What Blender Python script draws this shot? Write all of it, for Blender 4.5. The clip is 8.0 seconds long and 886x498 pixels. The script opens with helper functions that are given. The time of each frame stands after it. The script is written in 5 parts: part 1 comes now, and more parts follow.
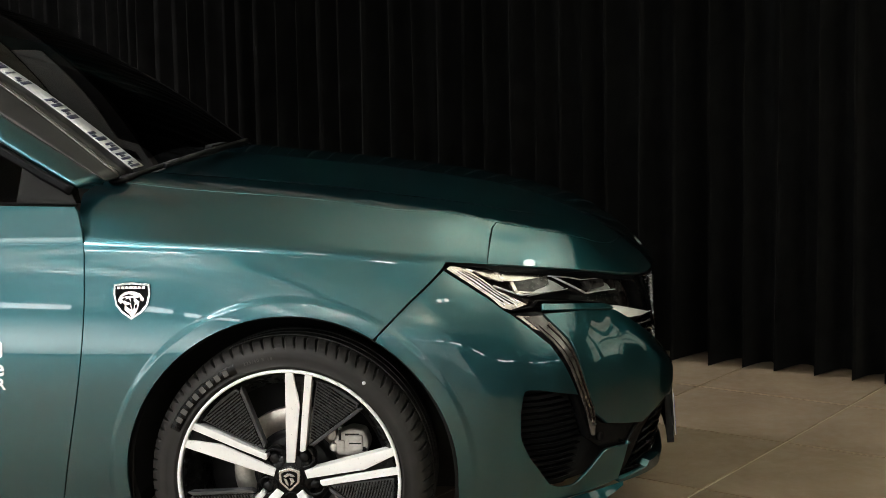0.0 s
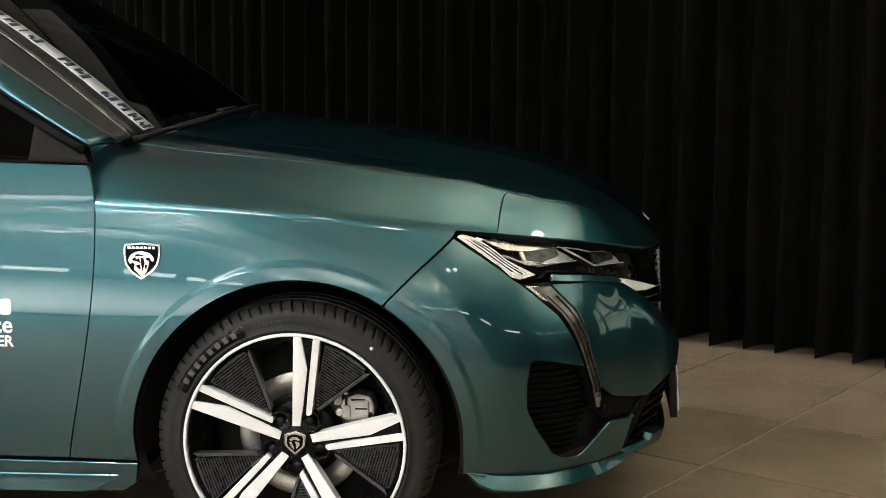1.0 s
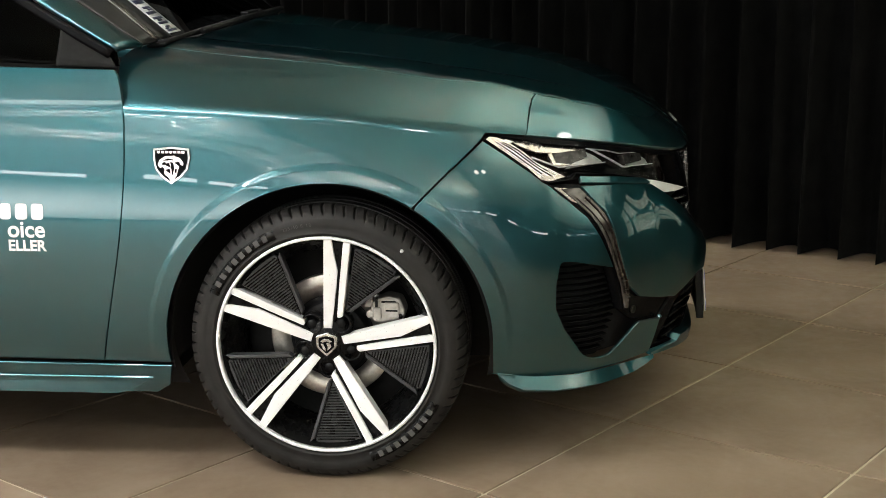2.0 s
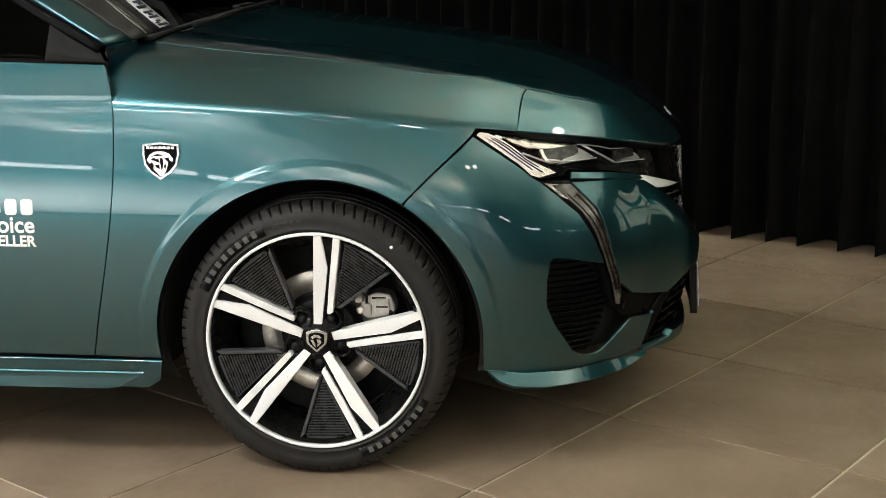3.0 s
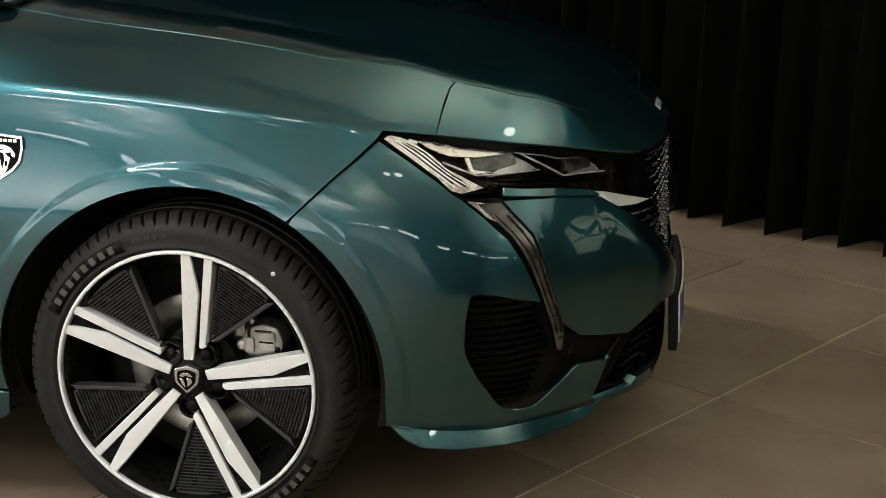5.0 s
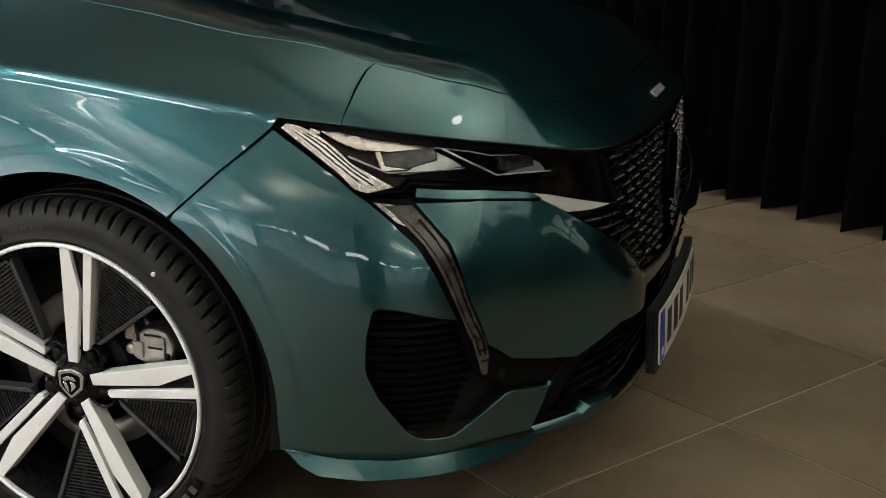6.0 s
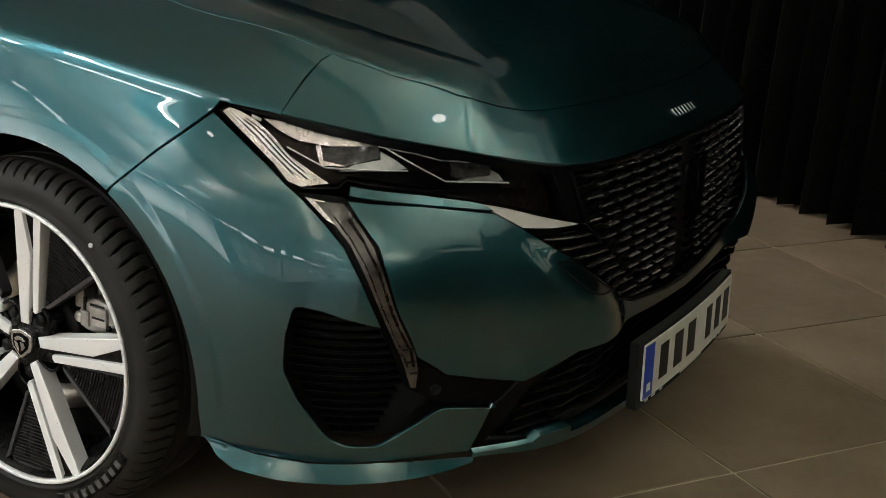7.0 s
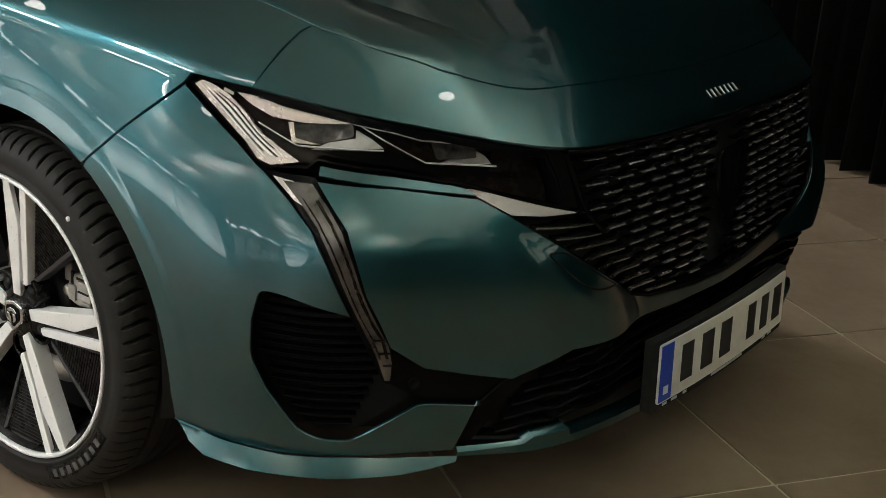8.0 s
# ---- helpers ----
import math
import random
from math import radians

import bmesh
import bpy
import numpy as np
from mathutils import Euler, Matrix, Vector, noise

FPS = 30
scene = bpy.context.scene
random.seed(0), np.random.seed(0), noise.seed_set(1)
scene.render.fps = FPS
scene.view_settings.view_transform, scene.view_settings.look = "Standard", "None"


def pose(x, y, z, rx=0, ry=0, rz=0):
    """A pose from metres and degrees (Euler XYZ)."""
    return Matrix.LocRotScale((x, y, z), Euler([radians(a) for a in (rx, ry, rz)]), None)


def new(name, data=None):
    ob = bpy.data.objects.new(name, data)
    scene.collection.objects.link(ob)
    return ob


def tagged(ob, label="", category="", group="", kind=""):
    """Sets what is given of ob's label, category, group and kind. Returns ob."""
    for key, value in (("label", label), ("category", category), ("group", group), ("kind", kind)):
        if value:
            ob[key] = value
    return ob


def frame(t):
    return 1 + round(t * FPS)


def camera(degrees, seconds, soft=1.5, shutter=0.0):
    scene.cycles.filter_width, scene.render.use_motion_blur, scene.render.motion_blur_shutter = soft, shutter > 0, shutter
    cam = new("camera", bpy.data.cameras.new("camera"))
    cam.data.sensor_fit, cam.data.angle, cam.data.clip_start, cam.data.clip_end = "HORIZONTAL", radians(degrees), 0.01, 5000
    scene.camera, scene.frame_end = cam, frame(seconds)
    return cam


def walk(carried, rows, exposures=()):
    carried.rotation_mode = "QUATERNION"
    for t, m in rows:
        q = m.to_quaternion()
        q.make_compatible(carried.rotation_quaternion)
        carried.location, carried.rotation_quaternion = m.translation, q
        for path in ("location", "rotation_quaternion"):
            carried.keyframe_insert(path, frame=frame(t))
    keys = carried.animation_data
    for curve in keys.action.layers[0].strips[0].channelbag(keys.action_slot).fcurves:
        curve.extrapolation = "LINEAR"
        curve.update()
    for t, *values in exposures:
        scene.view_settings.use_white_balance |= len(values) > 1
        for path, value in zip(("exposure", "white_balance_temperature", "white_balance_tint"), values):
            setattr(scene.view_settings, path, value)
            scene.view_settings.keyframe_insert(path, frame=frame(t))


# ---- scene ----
from mathutils.geometry import delaunay_2d_cdt

cam = camera(38.50, 8.0, soft=0.8)
# seconds, eye x y z, yaw, pitch, roll
PATH = [
    (0.0, 0.5962, -2.6811, 1.1350, 5.12, -6.55, -1.31),
    (0.5, 0.5843, -2.6840, 1.1135, 5.48, -6.43, -0.15),
    (1.0, 0.5674, -2.6897, 1.1086, 5.00, -7.44, 0.16),
    (1.5, 0.5556, -2.6891, 1.1045, 5.35, -9.33, -0.41),
    (2.0, 0.5379, -2.6978, 1.1050, 5.72, -11.75, -0.32),
    (2.2, 0.5310, -2.6976, 1.1062, 5.59, -12.66, -0.16),
    (3.3, 0.6049, -2.6514, 1.1284, 6.14, -11.96, -0.33),
    (3.5, 0.6274, -2.6210, 1.1243, 5.95, -11.31, -0.22),
    (4.0, 0.6809, -2.5011, 1.1286, 6.16, -11.31, 0.93),
    (4.2, 0.7064, -2.3994, 1.1356, 6.27, -11.61, 0.58),
    (5.3, 0.9373, -1.9804, 1.1770, 11.89, -16.55, 1.80),
    (5.5, 1.0121, -1.9058, 1.1813, 13.19, -17.26, 2.12),
    (6.0, 1.1791, -1.6891, 1.1754, 17.29, -17.02, 1.73),
    (6.5, 1.3563, -1.5403, 1.1927, 21.58, -17.83, 2.60),
    (7.0, 1.5544, -1.4258, 1.1943, 27.83, -17.92, 4.93),
    (7.5, 1.6568, -1.2663, 1.1916, 32.20, -18.99, 5.11),
    (8.0, 1.7253, -1.1656, 1.1966, 35.73, -19.77, 4.37),
]
for_rows = [(t, pose(x, y, z, 90 + pitch, 0, yaw) @ pose(0, 0, 0, 0, 0, roll)) for t, x, y, z, yaw, pitch, roll in PATH]
walk(cam, for_rows, exposures=[(0.0, 0.14), (1.0, 0.16), (2.0, 0.29), (2.6, 0.26), (3.5, 0.06), (4.2, -0.02), (5.5, -0.33), (8.0, -0.36)])

# ---- world, lamps ----
world = bpy.data.worlds.new("room_dark")
scene.world = world
world.use_nodes = True
world.node_tree.nodes["Background"].inputs[0].default_value = (0.6, 0.7, 0.8, 1)
world.node_tree.nodes["Background"].inputs[1].default_value = 0.008


def ceiling_lamp(x, y, z, w, l, power, turn=0.0, colour=(1.0, 0.985, 0.99), shape="RECTANGLE", flip=0.0):
    data = bpy.data.lights.new("lamp_light", "AREA")
    data.shape, data.size, data.size_y, data.energy, data.color = shape, w, l, power, colour
    ob = new("lamp_light", data)
    ob.matrix_world = pose(x, y, z, flip, 0, turn)
    return ob


CEIL = 3.6
TURN = -32.5              # the tiles' and the curtain's direction
DROP = 0.38               # how far the strip lights hang below the ceiling
# strips out of view; the last is added only to light the curtain
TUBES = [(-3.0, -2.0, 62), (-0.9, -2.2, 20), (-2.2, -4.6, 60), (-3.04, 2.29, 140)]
DOWNLIGHTS = [(1.0, -3.2, 8), (0.0, -5.0, 50), (2.6, -4.4, 6), (-1.7, -1.9, 32)]
SPOTS = [(n, m) for n in (-4.9, -1.7, 1.5, 4.7) for m in (-1.9, -5.0, -8.4, -11.8)] + [(1.9, 1.36)]
UPLIGHTS = [(2.9, 0.55), (1.3, 0.6), (4.5, -0.3), (3.0, -2.6)]
HANG = 1.0
# made-up fittings deeper in the showroom, added to brighten its ceiling and walls
BACK = [(n * math.cos(radians(TURN)) - m * math.sin(radians(TURN)), n * math.sin(radians(TURN)) + m * math.cos(radians(TURN))) for n in (-5.6, -1.9, 1.8, 5.5) for m in (-8.2, -11.2)]
# and two more, also added, off the car's front corner
SIDE = [(n * math.cos(radians(TURN)) - m * math.sin(radians(TURN)), n * math.sin(radians(TURN)) + m * math.cos(radians(TURN))) for n, m in ((5.4, -4.4), (6.2, 0.6))]
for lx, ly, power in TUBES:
    # assumed tubes light the floor; the up-facing lamps are added to brighten the ceiling
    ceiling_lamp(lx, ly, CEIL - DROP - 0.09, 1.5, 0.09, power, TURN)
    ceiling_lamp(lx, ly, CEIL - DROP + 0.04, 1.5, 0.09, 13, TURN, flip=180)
for lx, ly, power in DOWNLIGHTS:
    # added deep-set fittings that light the floor and little else
    spot = ceiling_lamp(lx, ly, CEIL - 0.085, 0.26, 0.26, power, 0, shape="DISK")
    spot.data.spread = radians(115)
for lx, ly in BACK:
    ceiling_lamp(lx, ly, CEIL - HANG, 0.24, 0.24, 95, 0, shape="DISK", flip=180)
for lx, ly in SIDE:
    ceiling_lamp(lx, ly, CEIL - HANG, 0.24, 0.24, 60, 0, (1.0, 0.98, 0.84), "DISK", 180)
for lx, ly in UPLIGHTS:
    # unseen bowls added to brighten the ceiling mirrored in the car's nose
    ceiling_lamp(lx, ly, CEIL - HANG, 0.24, 0.24, (38 if lx < 4 else 15) if lx > 2 else 30, 0, (1.0, 0.99, 0.84), "DISK", 180)

# ---- materials ----


def shader(name, **inputs):
    mat = bpy.data.materials.new(name)
    mat.use_nodes = True
    node = mat.node_tree.nodes["Principled BSDF"]
    for key, value in inputs.items():
        node.inputs[key.replace("_", " ")].default_value = (*value, 1) if isinstance(value, tuple) else value
    return mat, mat.node_tree, node


def grain(tree, node, scale, low, high, target="Base Color", detail=6.0, rough=0.6, space="Object"):
    """Two-tone noise on one input of a shader."""
    tex, ramp, coord = (tree.nodes.new(k) for k in ("ShaderNodeTexNoise", "ShaderNodeValToRGB", "ShaderNodeTexCoord"))
    tex.inputs["Scale"].default_value, tex.inputs["Detail"].default_value, tex.inputs["Roughness"].default_value = scale, detail, rough
    tree.links.new(coord.outputs[space], tex.inputs["Vector"])
    tree.links.new(tex.outputs["Fac"], ramp.inputs["Fac"])
    ramp.color_ramp.elements[0].position, ramp.color_ramp.elements[1].position = 0.3, 0.7
    for e, v in zip(ramp.color_ramp.elements, (low, high)):
        e.color = (*v, 1) if isinstance(v, tuple) else (v, v, v, 1)
    tree.links.new(ramp.outputs["Color"], node.inputs[target])
    return tex, ramp


def relief(tree, node, scale, strength, distance=0.002, detail=4.0, target="Normal"):
    tex, bump, coord = (tree.nodes.new(k) for k in ("ShaderNodeTexNoise", "ShaderNodeBump", "ShaderNodeTexCoord"))
    tex.inputs["Scale"].default_value, tex.inputs["Detail"].default_value = scale, detail
    bump.inputs["Strength"].default_value, bump.inputs["Distance"].default_value = strength, distance
    tree.links.new(coord.outputs["Object"], tex.inputs["Vector"])
    tree.links.new(tex.outputs["Fac"], bump.inputs["Height"])
    tree.links.new(bump.outputs["Normal"], node.inputs[target])


paint, tree, node = shader("teal_paint", Base_Color=(0.022, 0.086, 0.100), Metallic=0.94, Roughness=0.29, Specular_Tint=(0.05, 0.25, 0.28), Coat_Weight=1.0, Coat_Roughness=0.010, Coat_IOR=1.63)
grain(tree, node, 900, (0.017, 0.078, 0.091), (0.026, 0.102, 0.120), detail=1.0)
relief(tree, node, 1400, 0.12, 0.0004, 1.0)

black_gloss, tree, node = shader("gloss_black", Base_Color=(0.004, 0.004, 0.0045), Roughness=0.08, Specular_IOR_Level=0.05)
grain(tree, node, 30, 0.05, 0.14, "Roughness")
black_plastic, tree, node = shader("black_plastic", Base_Color=(0.012, 0.012, 0.013), Roughness=0.45, Specular_IOR_Level=0.2)
grain(tree, node, 60, (0.0025, 0.0025, 0.0027), (0.006, 0.006, 0.0065))
relief(tree, node, 700, 0.3, 0.0006)
liner, tree, node = shader("felt_liner", Base_Color=(0.004, 0.004, 0.004), Roughness=0.95)
grain(tree, node, 80, (0.002, 0.002, 0.002), (0.006, 0.006, 0.006))
rubber, tree, node = shader("tyre_rubber", Base_Color=(0.016, 0.015, 0.014), Roughness=0.6, Specular_IOR_Level=0.28)
grain(tree, node, 25, (0.009, 0.0083, 0.0077), (0.018, 0.0166, 0.0154))
relief(tree, node, 500, 0.25, 0.0005)
tyre_mark, tree, node = shader("tyre_mark", Base_Color=(0.07, 0.068, 0.065), Roughness=0.6)
grain(tree, node, 40, (0.050, 0.048, 0.046), (0.085, 0.082, 0.078))
polished, tree, node = shader("polished_alloy", Base_Color=(0.94, 0.945, 0.95), Metallic=0.25, Roughness=0.32)
grain(tree, node, 220, 0.26, 0.40, "Roughness")
insert_grey, tree, node = shader("ribbed_insert", Base_Color=(0.02, 0.02, 0.022), Roughness=0.42)
grain(tree, node, 90, (0.024, 0.024, 0.027), (0.040, 0.040, 0.044))
wheel_black, tree, node = shader("wheel_black", Base_Color=(0.004, 0.004, 0.004), Roughness=0.28, Specular_IOR_Level=0.15)
grain(tree, node, 50, 0.2, 0.36, "Roughness")
steel, tree, node = shader("brake_steel", Base_Color=(0.62, 0.58, 0.52), Metallic=0.9, Roughness=0.38)
grain(tree, node, 160, (0.50, 0.47, 0.43), (0.66, 0.63, 0.58))
cast, tree, node = shader("cast_caliper", Base_Color=(0.42, 0.40, 0.37), Metallic=0.6, Roughness=0.5)
grain(tree, node, 60, (0.34, 0.32, 0.29), (0.5, 0.48, 0.45))
relief(tree, node, 250, 0.4, 0.001)
chrome, tree, node = shader("chrome", Base_Color=(0.82, 0.82, 0.82), Metallic=1.0, Roughness=0.09)
grain(tree, node, 40, 0.06, 0.14, "Roughness")
dark_chrome, tree, node = shader("dark_chrome", Base_Color=(0.55, 0.54, 0.53), Metallic=0.9, Roughness=0.22)
grain(tree, node, 40, 0.16, 0.28, "Roughness")
lamp_silver, tree, node = shader("lamp_reflector", Base_Color=(0.82, 0.73, 0.70), Metallic=1.0, Roughness=0.22)
grain(tree, node, 60, 0.16, 0.32, "Roughness")
wave, bump, coord = (tree.nodes.new(k) for k in ("ShaderNodeTexWave", "ShaderNodeBump", "ShaderNodeTexCoord"))
wave.inputs["Scale"].default_value, wave.inputs["Distortion"].default_value = 9, 9.0
bump.inputs["Strength"].default_value, bump.inputs["Distance"].default_value = 0.35, 0.002
tree.links.new(coord.outputs["Object"], wave.inputs["Vector"])
tree.links.new(wave.outputs["Fac"], bump.inputs["Height"])
tree.links.new(bump.outputs["Normal"], node.inputs["Normal"])
satin, tree, node = shader("satin_metal", Base_Color=(0.75, 0.75, 0.75), Metallic=0.6, Roughness=0.28)
grain(tree, node, 80, (0.46, 0.46, 0.46), (0.64, 0.64, 0.64))
dash_metal, tree, node = shader("dash_metal", Base_Color=(0.88, 0.88, 0.89), Metallic=0.85, Roughness=0.22)
grain(tree, node, 90, 0.16, 0.28, "Roughness")
wedge_metal, tree, node = shader("wedge_metal", Base_Color=(0.90, 0.89, 0.87), Metallic=0.35, Roughness=0.2)
grain(tree, node, 40, 0.14, 0.26, "Roughness")
border, tree, node = shader("screen_border", Base_Color=(0.02, 0.02, 0.02), Roughness=0.3, Specular_IOR_Level=0.25)
grain(tree, node, 12, (0.012, 0.012, 0.0115), (0.026, 0.026, 0.025))
lens_block, tree, node = shader("lens_block", Base_Color=(0.05, 0.048, 0.047), Roughness=0.06, Specular_IOR_Level=0.6)
grain(tree, node, 70, (0.015, 0.014, 0.014), (0.09, 0.085, 0.082))
lamp_brown, tree, node = shader("smoked_bezel", Base_Color=(0.016, 0.011, 0.010), Metallic=0.3, Roughness=0.25, Specular_IOR_Level=0.15)
grain(tree, node, 40, 0.18, 0.34, "Roughness")
drl_grey, tree, node = shader("light_guide", Base_Color=(0.16, 0.145, 0.13), Metallic=0.5, Roughness=0.24, Coat_Weight=0.5, Coat_Roughness=0.03)
grain(tree, node, 22, (0.04, 0.035, 0.032), (0.17, 0.155, 0.145))
white_vinyl, tree, node = shader("white_vinyl", Base_Color=(0.80, 0.80, 0.80), Roughness=0.4)
grain(tree, node, 30, (0.76, 0.76, 0.76), (0.84, 0.84, 0.84))
grey_vinyl, tree, node = shader("grey_vinyl", Base_Color=(0.36, 0.36, 0.37), Roughness=0.35)
grain(tree, node, 30, (0.44, 0.44, 0.45), (0.54, 0.54, 0.55))
plate_white, tree, node = shader("plate_white", Base_Color=(0.72, 0.70, 0.66), Roughness=0.4)
grain(tree, node, 50, (0.66, 0.64, 0.60), (0.76, 0.74, 0.70))
plate_blue, tree, node = shader("plate_blue", Base_Color=(0.01, 0.05, 0.42), Roughness=0.4)
grain(tree, node, 50, (0.008, 0.04, 0.36), (0.014, 0.06, 0.48))
ink, tree, node = shader("black_ink", Base_Color=(0.01, 0.01, 0.012), Roughness=0.5)
grain(tree, node, 60, (0.008, 0.008, 0.009), (0.014, 0.014, 0.016))
navy_ink, tree, node = shader("navy_ink", Base_Color=(0.012, 0.02, 0.09), Roughness=0.5)
grain(tree, node, 60, (0.008, 0.010, 0.03), (0.012, 0.016, 0.05))
velvet, tree, node = shader("black_velvet", Base_Color=(0.001, 0.001, 0.001), Roughness=0.9, Specular_IOR_Level=0.0, Sheen_Weight=0.28, Sheen_Roughness=0.30, Sheen_Tint=(0.5, 0.48, 0.47))
grain(tree, node, 9, (0.0035, 0.0035, 0.0035), (0.0085, 0.0084, 0.0083))
relief(tree, node, 300, 0.4, 0.001)
stone, tree, node = shader("floor_tile", Base_Color=(0.30, 0.25, 0.19), Roughness=0.42, Specular_IOR_Level=0.4)
tex, ramp = grain(tree, node, 3.2, (0.183, 0.131, 0.088), (0.296, 0.225, 0.162), detail=9.0)
info, hue = tree.nodes.new("ShaderNodeObjectInfo"), tree.nodes.new("ShaderNodeHueSaturation")
span = tree.nodes.new("ShaderNodeMapRange")
span.inputs["To Min"].default_value, span.inputs["To Max"].default_value = 0.9, 1.1
tree.links.new(info.outputs["Random"], span.inputs["Value"])
tree.links.new(span.outputs["Result"], hue.inputs["Value"])
tree.links.new(ramp.outputs["Color"], hue.inputs["Color"])
tree.links.new(hue.outputs["Color"], node.inputs["Base Color"])
grain(tree, node, 14, 0.34, 0.55, "Roughness")
relief(tree, node, 60, 0.12, 0.001)
black_ceiling, tree, node = shader("black_ceiling", Base_Color=(0.012, 0.012, 0.012), Roughness=0.9)
grain(tree, node, 3, (0.009, 0.009, 0.009), (0.016, 0.016, 0.016))
dark_wall, tree, node = shader("dark_wall", Base_Color=(0.03, 0.03, 0.03), Roughness=0.8)
grain(tree, node, 3, (0.022, 0.023, 0.024), (0.036, 0.037, 0.038))
grout, tree, node = shader("pale_grout", Base_Color=(0.46, 0.41, 0.34), Roughness=0.85)
grain(tree, node, 20, (0.50, 0.43, 0.33), (0.60, 0.53, 0.42))
plaster, tree, node = shader("white_plaster", Base_Color=(0.62, 0.61, 0.58), Roughness=0.85)
grain(tree, node, 2.5, (0.44, 0.46, 0.47), (0.54, 0.56, 0.57))
fascia_grey, tree, node = shader("fascia_grey", Base_Color=(0.42, 0.43, 0.43), Roughness=0.7)
grain(tree, node, 2.0, (0.36, 0.37, 0.37), (0.46, 0.47, 0.47))
dark_ceiling, tree, node = shader("grey_ceiling", Base_Color=(0.4, 0.4, 0.38), Roughness=0.9)
grain(tree, node, 3, (0.66, 0.69, 0.64), (0.74, 0.77, 0.72))


def glowing(name, colour, strength):
    mat = bpy.data.materials.new(name)
    mat.use_nodes = True
    node = mat.node_tree.nodes["Principled BSDF"]
    node.inputs["Base Color"].default_value = (0.8, 0.8, 0.8, 1)
    node.inputs["Emission Color"].default_value = (*colour, 1)
    node.inputs["Emission Strength"].default_value = strength
    return mat


tube_glow = glowing("tube_glow", (1.0, 0.97, 0.93), 9)
glint_glow = glowing("glint_glow", (0.95, 0.98, 1.0), 7)
side_glow = glowing("side_daylight", (0.9, 1.0, 0.74), 0.8)
grain(side_glow.node_tree, side_glow.node_tree.nodes["Principled BSDF"], 1.6, (0.42, 0.50, 0.32), (1.0, 1.0, 0.82), "Emission Color", 3.0)
band_glow = glowing("band_daylight", (0.97, 1.0, 0.96), 0.5)
grain(band_glow.node_tree, band_glow.node_tree.nodes["Principled BSDF"], 0.8, (0.30, 0.33, 0.31), (1.0, 1.0, 0.95), "Emission Color", 3.0)
bowl_glow = glowing("bowl_glow", (1.0, 0.96, 0.82), 0.6)
spot_glow = glowing("spot_glow", (1.0, 0.95, 0.88), 11)
day_glow = glowing("daylight", (0.92, 0.96, 1.0), 5.5)
tex, ramp = grain(day_glow.node_tree, day_glow.node_tree.nodes["Principled BSDF"], 0.35, (0.35, 0.38, 0.38), (1.0, 0.98, 0.94), "Emission Color", 1.5)
# glow dimmed towards bottom and top, so mirrored window edges turn soft
tree = day_glow.node_tree
split, fade, mix = (tree.nodes.new(k) for k in ("ShaderNodeSeparateXYZ", "ShaderNodeMapRange", "ShaderNodeMixRGB"))
fade.inputs["From Min"].default_value, fade.inputs["From Max"].default_value = 0.0, 3.0
bands = tree.nodes.new("ShaderNodeValToRGB")
bands.color_ramp.elements[0].color, bands.color_ramp.elements[1].position = (1, 1, 1, 1), 0.85
for place, tone in ((0.28, 0.0), (0.42, 0.0)):
    bands.color_ramp.elements.new(place).color = (tone, tone, tone, 1)
tree.links.new(fade.outputs["Result"], bands.inputs["Fac"])
mix.blend_type = "MIX"
mix.inputs[2].default_value = (0.10, 0.12, 0.12, 1)
tree.links.new(tex.inputs["Vector"].links[0].from_socket, split.inputs[0])
tree.links.new(split.outputs["Z"], fade.inputs["Value"])
tree.links.new(bands.outputs["Color"], mix.inputs[0])
tree.links.new(ramp.outputs["Color"], mix.inputs[1])
tree.links.new(mix.outputs[0], tree.nodes["Principled BSDF"].inputs["Emission Color"])


def clear(name, tint, gloss=0.02, ior=1.5):
    """Thin clear cover: light passes, the surface mirrors by Fresnel."""
    mat = bpy.data.materials.new(name)
    mat.use_nodes = True
    tree = mat.node_tree
    tree.nodes.clear()
    out, mix, see, shine, fres = (tree.nodes.new(k) for k in ("ShaderNodeOutputMaterial", "ShaderNodeMixShader", "ShaderNodeBsdfTransparent", "ShaderNodeBsdfGlossy", "ShaderNodeFresnel"))
    see.inputs["Color"].default_value = (*tint, 1)
    shine.inputs["Roughness"].default_value = gloss
    fres.inputs["IOR"].default_value = ior
    tree.links.new(fres.outputs[0], mix.inputs[0])
    tree.links.new(see.outputs[0], mix.inputs[1])
    tree.links.new(shine.outputs[0], mix.inputs[2])
    tree.links.new(mix.outputs[0], out.inputs[0])
    return mat


lens_clear = clear("lens_clear", (0.95, 0.95, 0.95), 0.01, 1.14)
screen_glass = clear("screen_glass", (0.05, 0.055, 0.055), 0.02, 1.22)
side_glass = clear("side_glass", (0.04, 0.045, 0.045), 0.02, 1.14)

# ---- builders ----


def part(name, bm, material, parent, label=""):
    """Links a bmesh as one mesh object under a thing or a part."""
    me = bpy.data.meshes.new(name)
    bm.to_mesh(me)
    bm.free()
    me.materials.append(material)
    ob = new(name, me)
    ob.parent = parent
    if label:
        ob["label"] = label
    return ob


def from_arrays(name, verts, faces, material, parent, label="", normals=None, smooth=True):
    me = bpy.data.meshes.new(name)
    me.from_pydata([tuple(map(float, v)) for v in verts], [], faces)
    me.materials.append(material)
    if smooth:
        me.shade_smooth()
    if normals is not None:
        me.normals_split_custom_set_from_vertices([tuple(map(float, n)) for n in normals])
    ob = new(name, me)
    ob.parent = parent
    if label:
        ob["label"] = label
    return ob


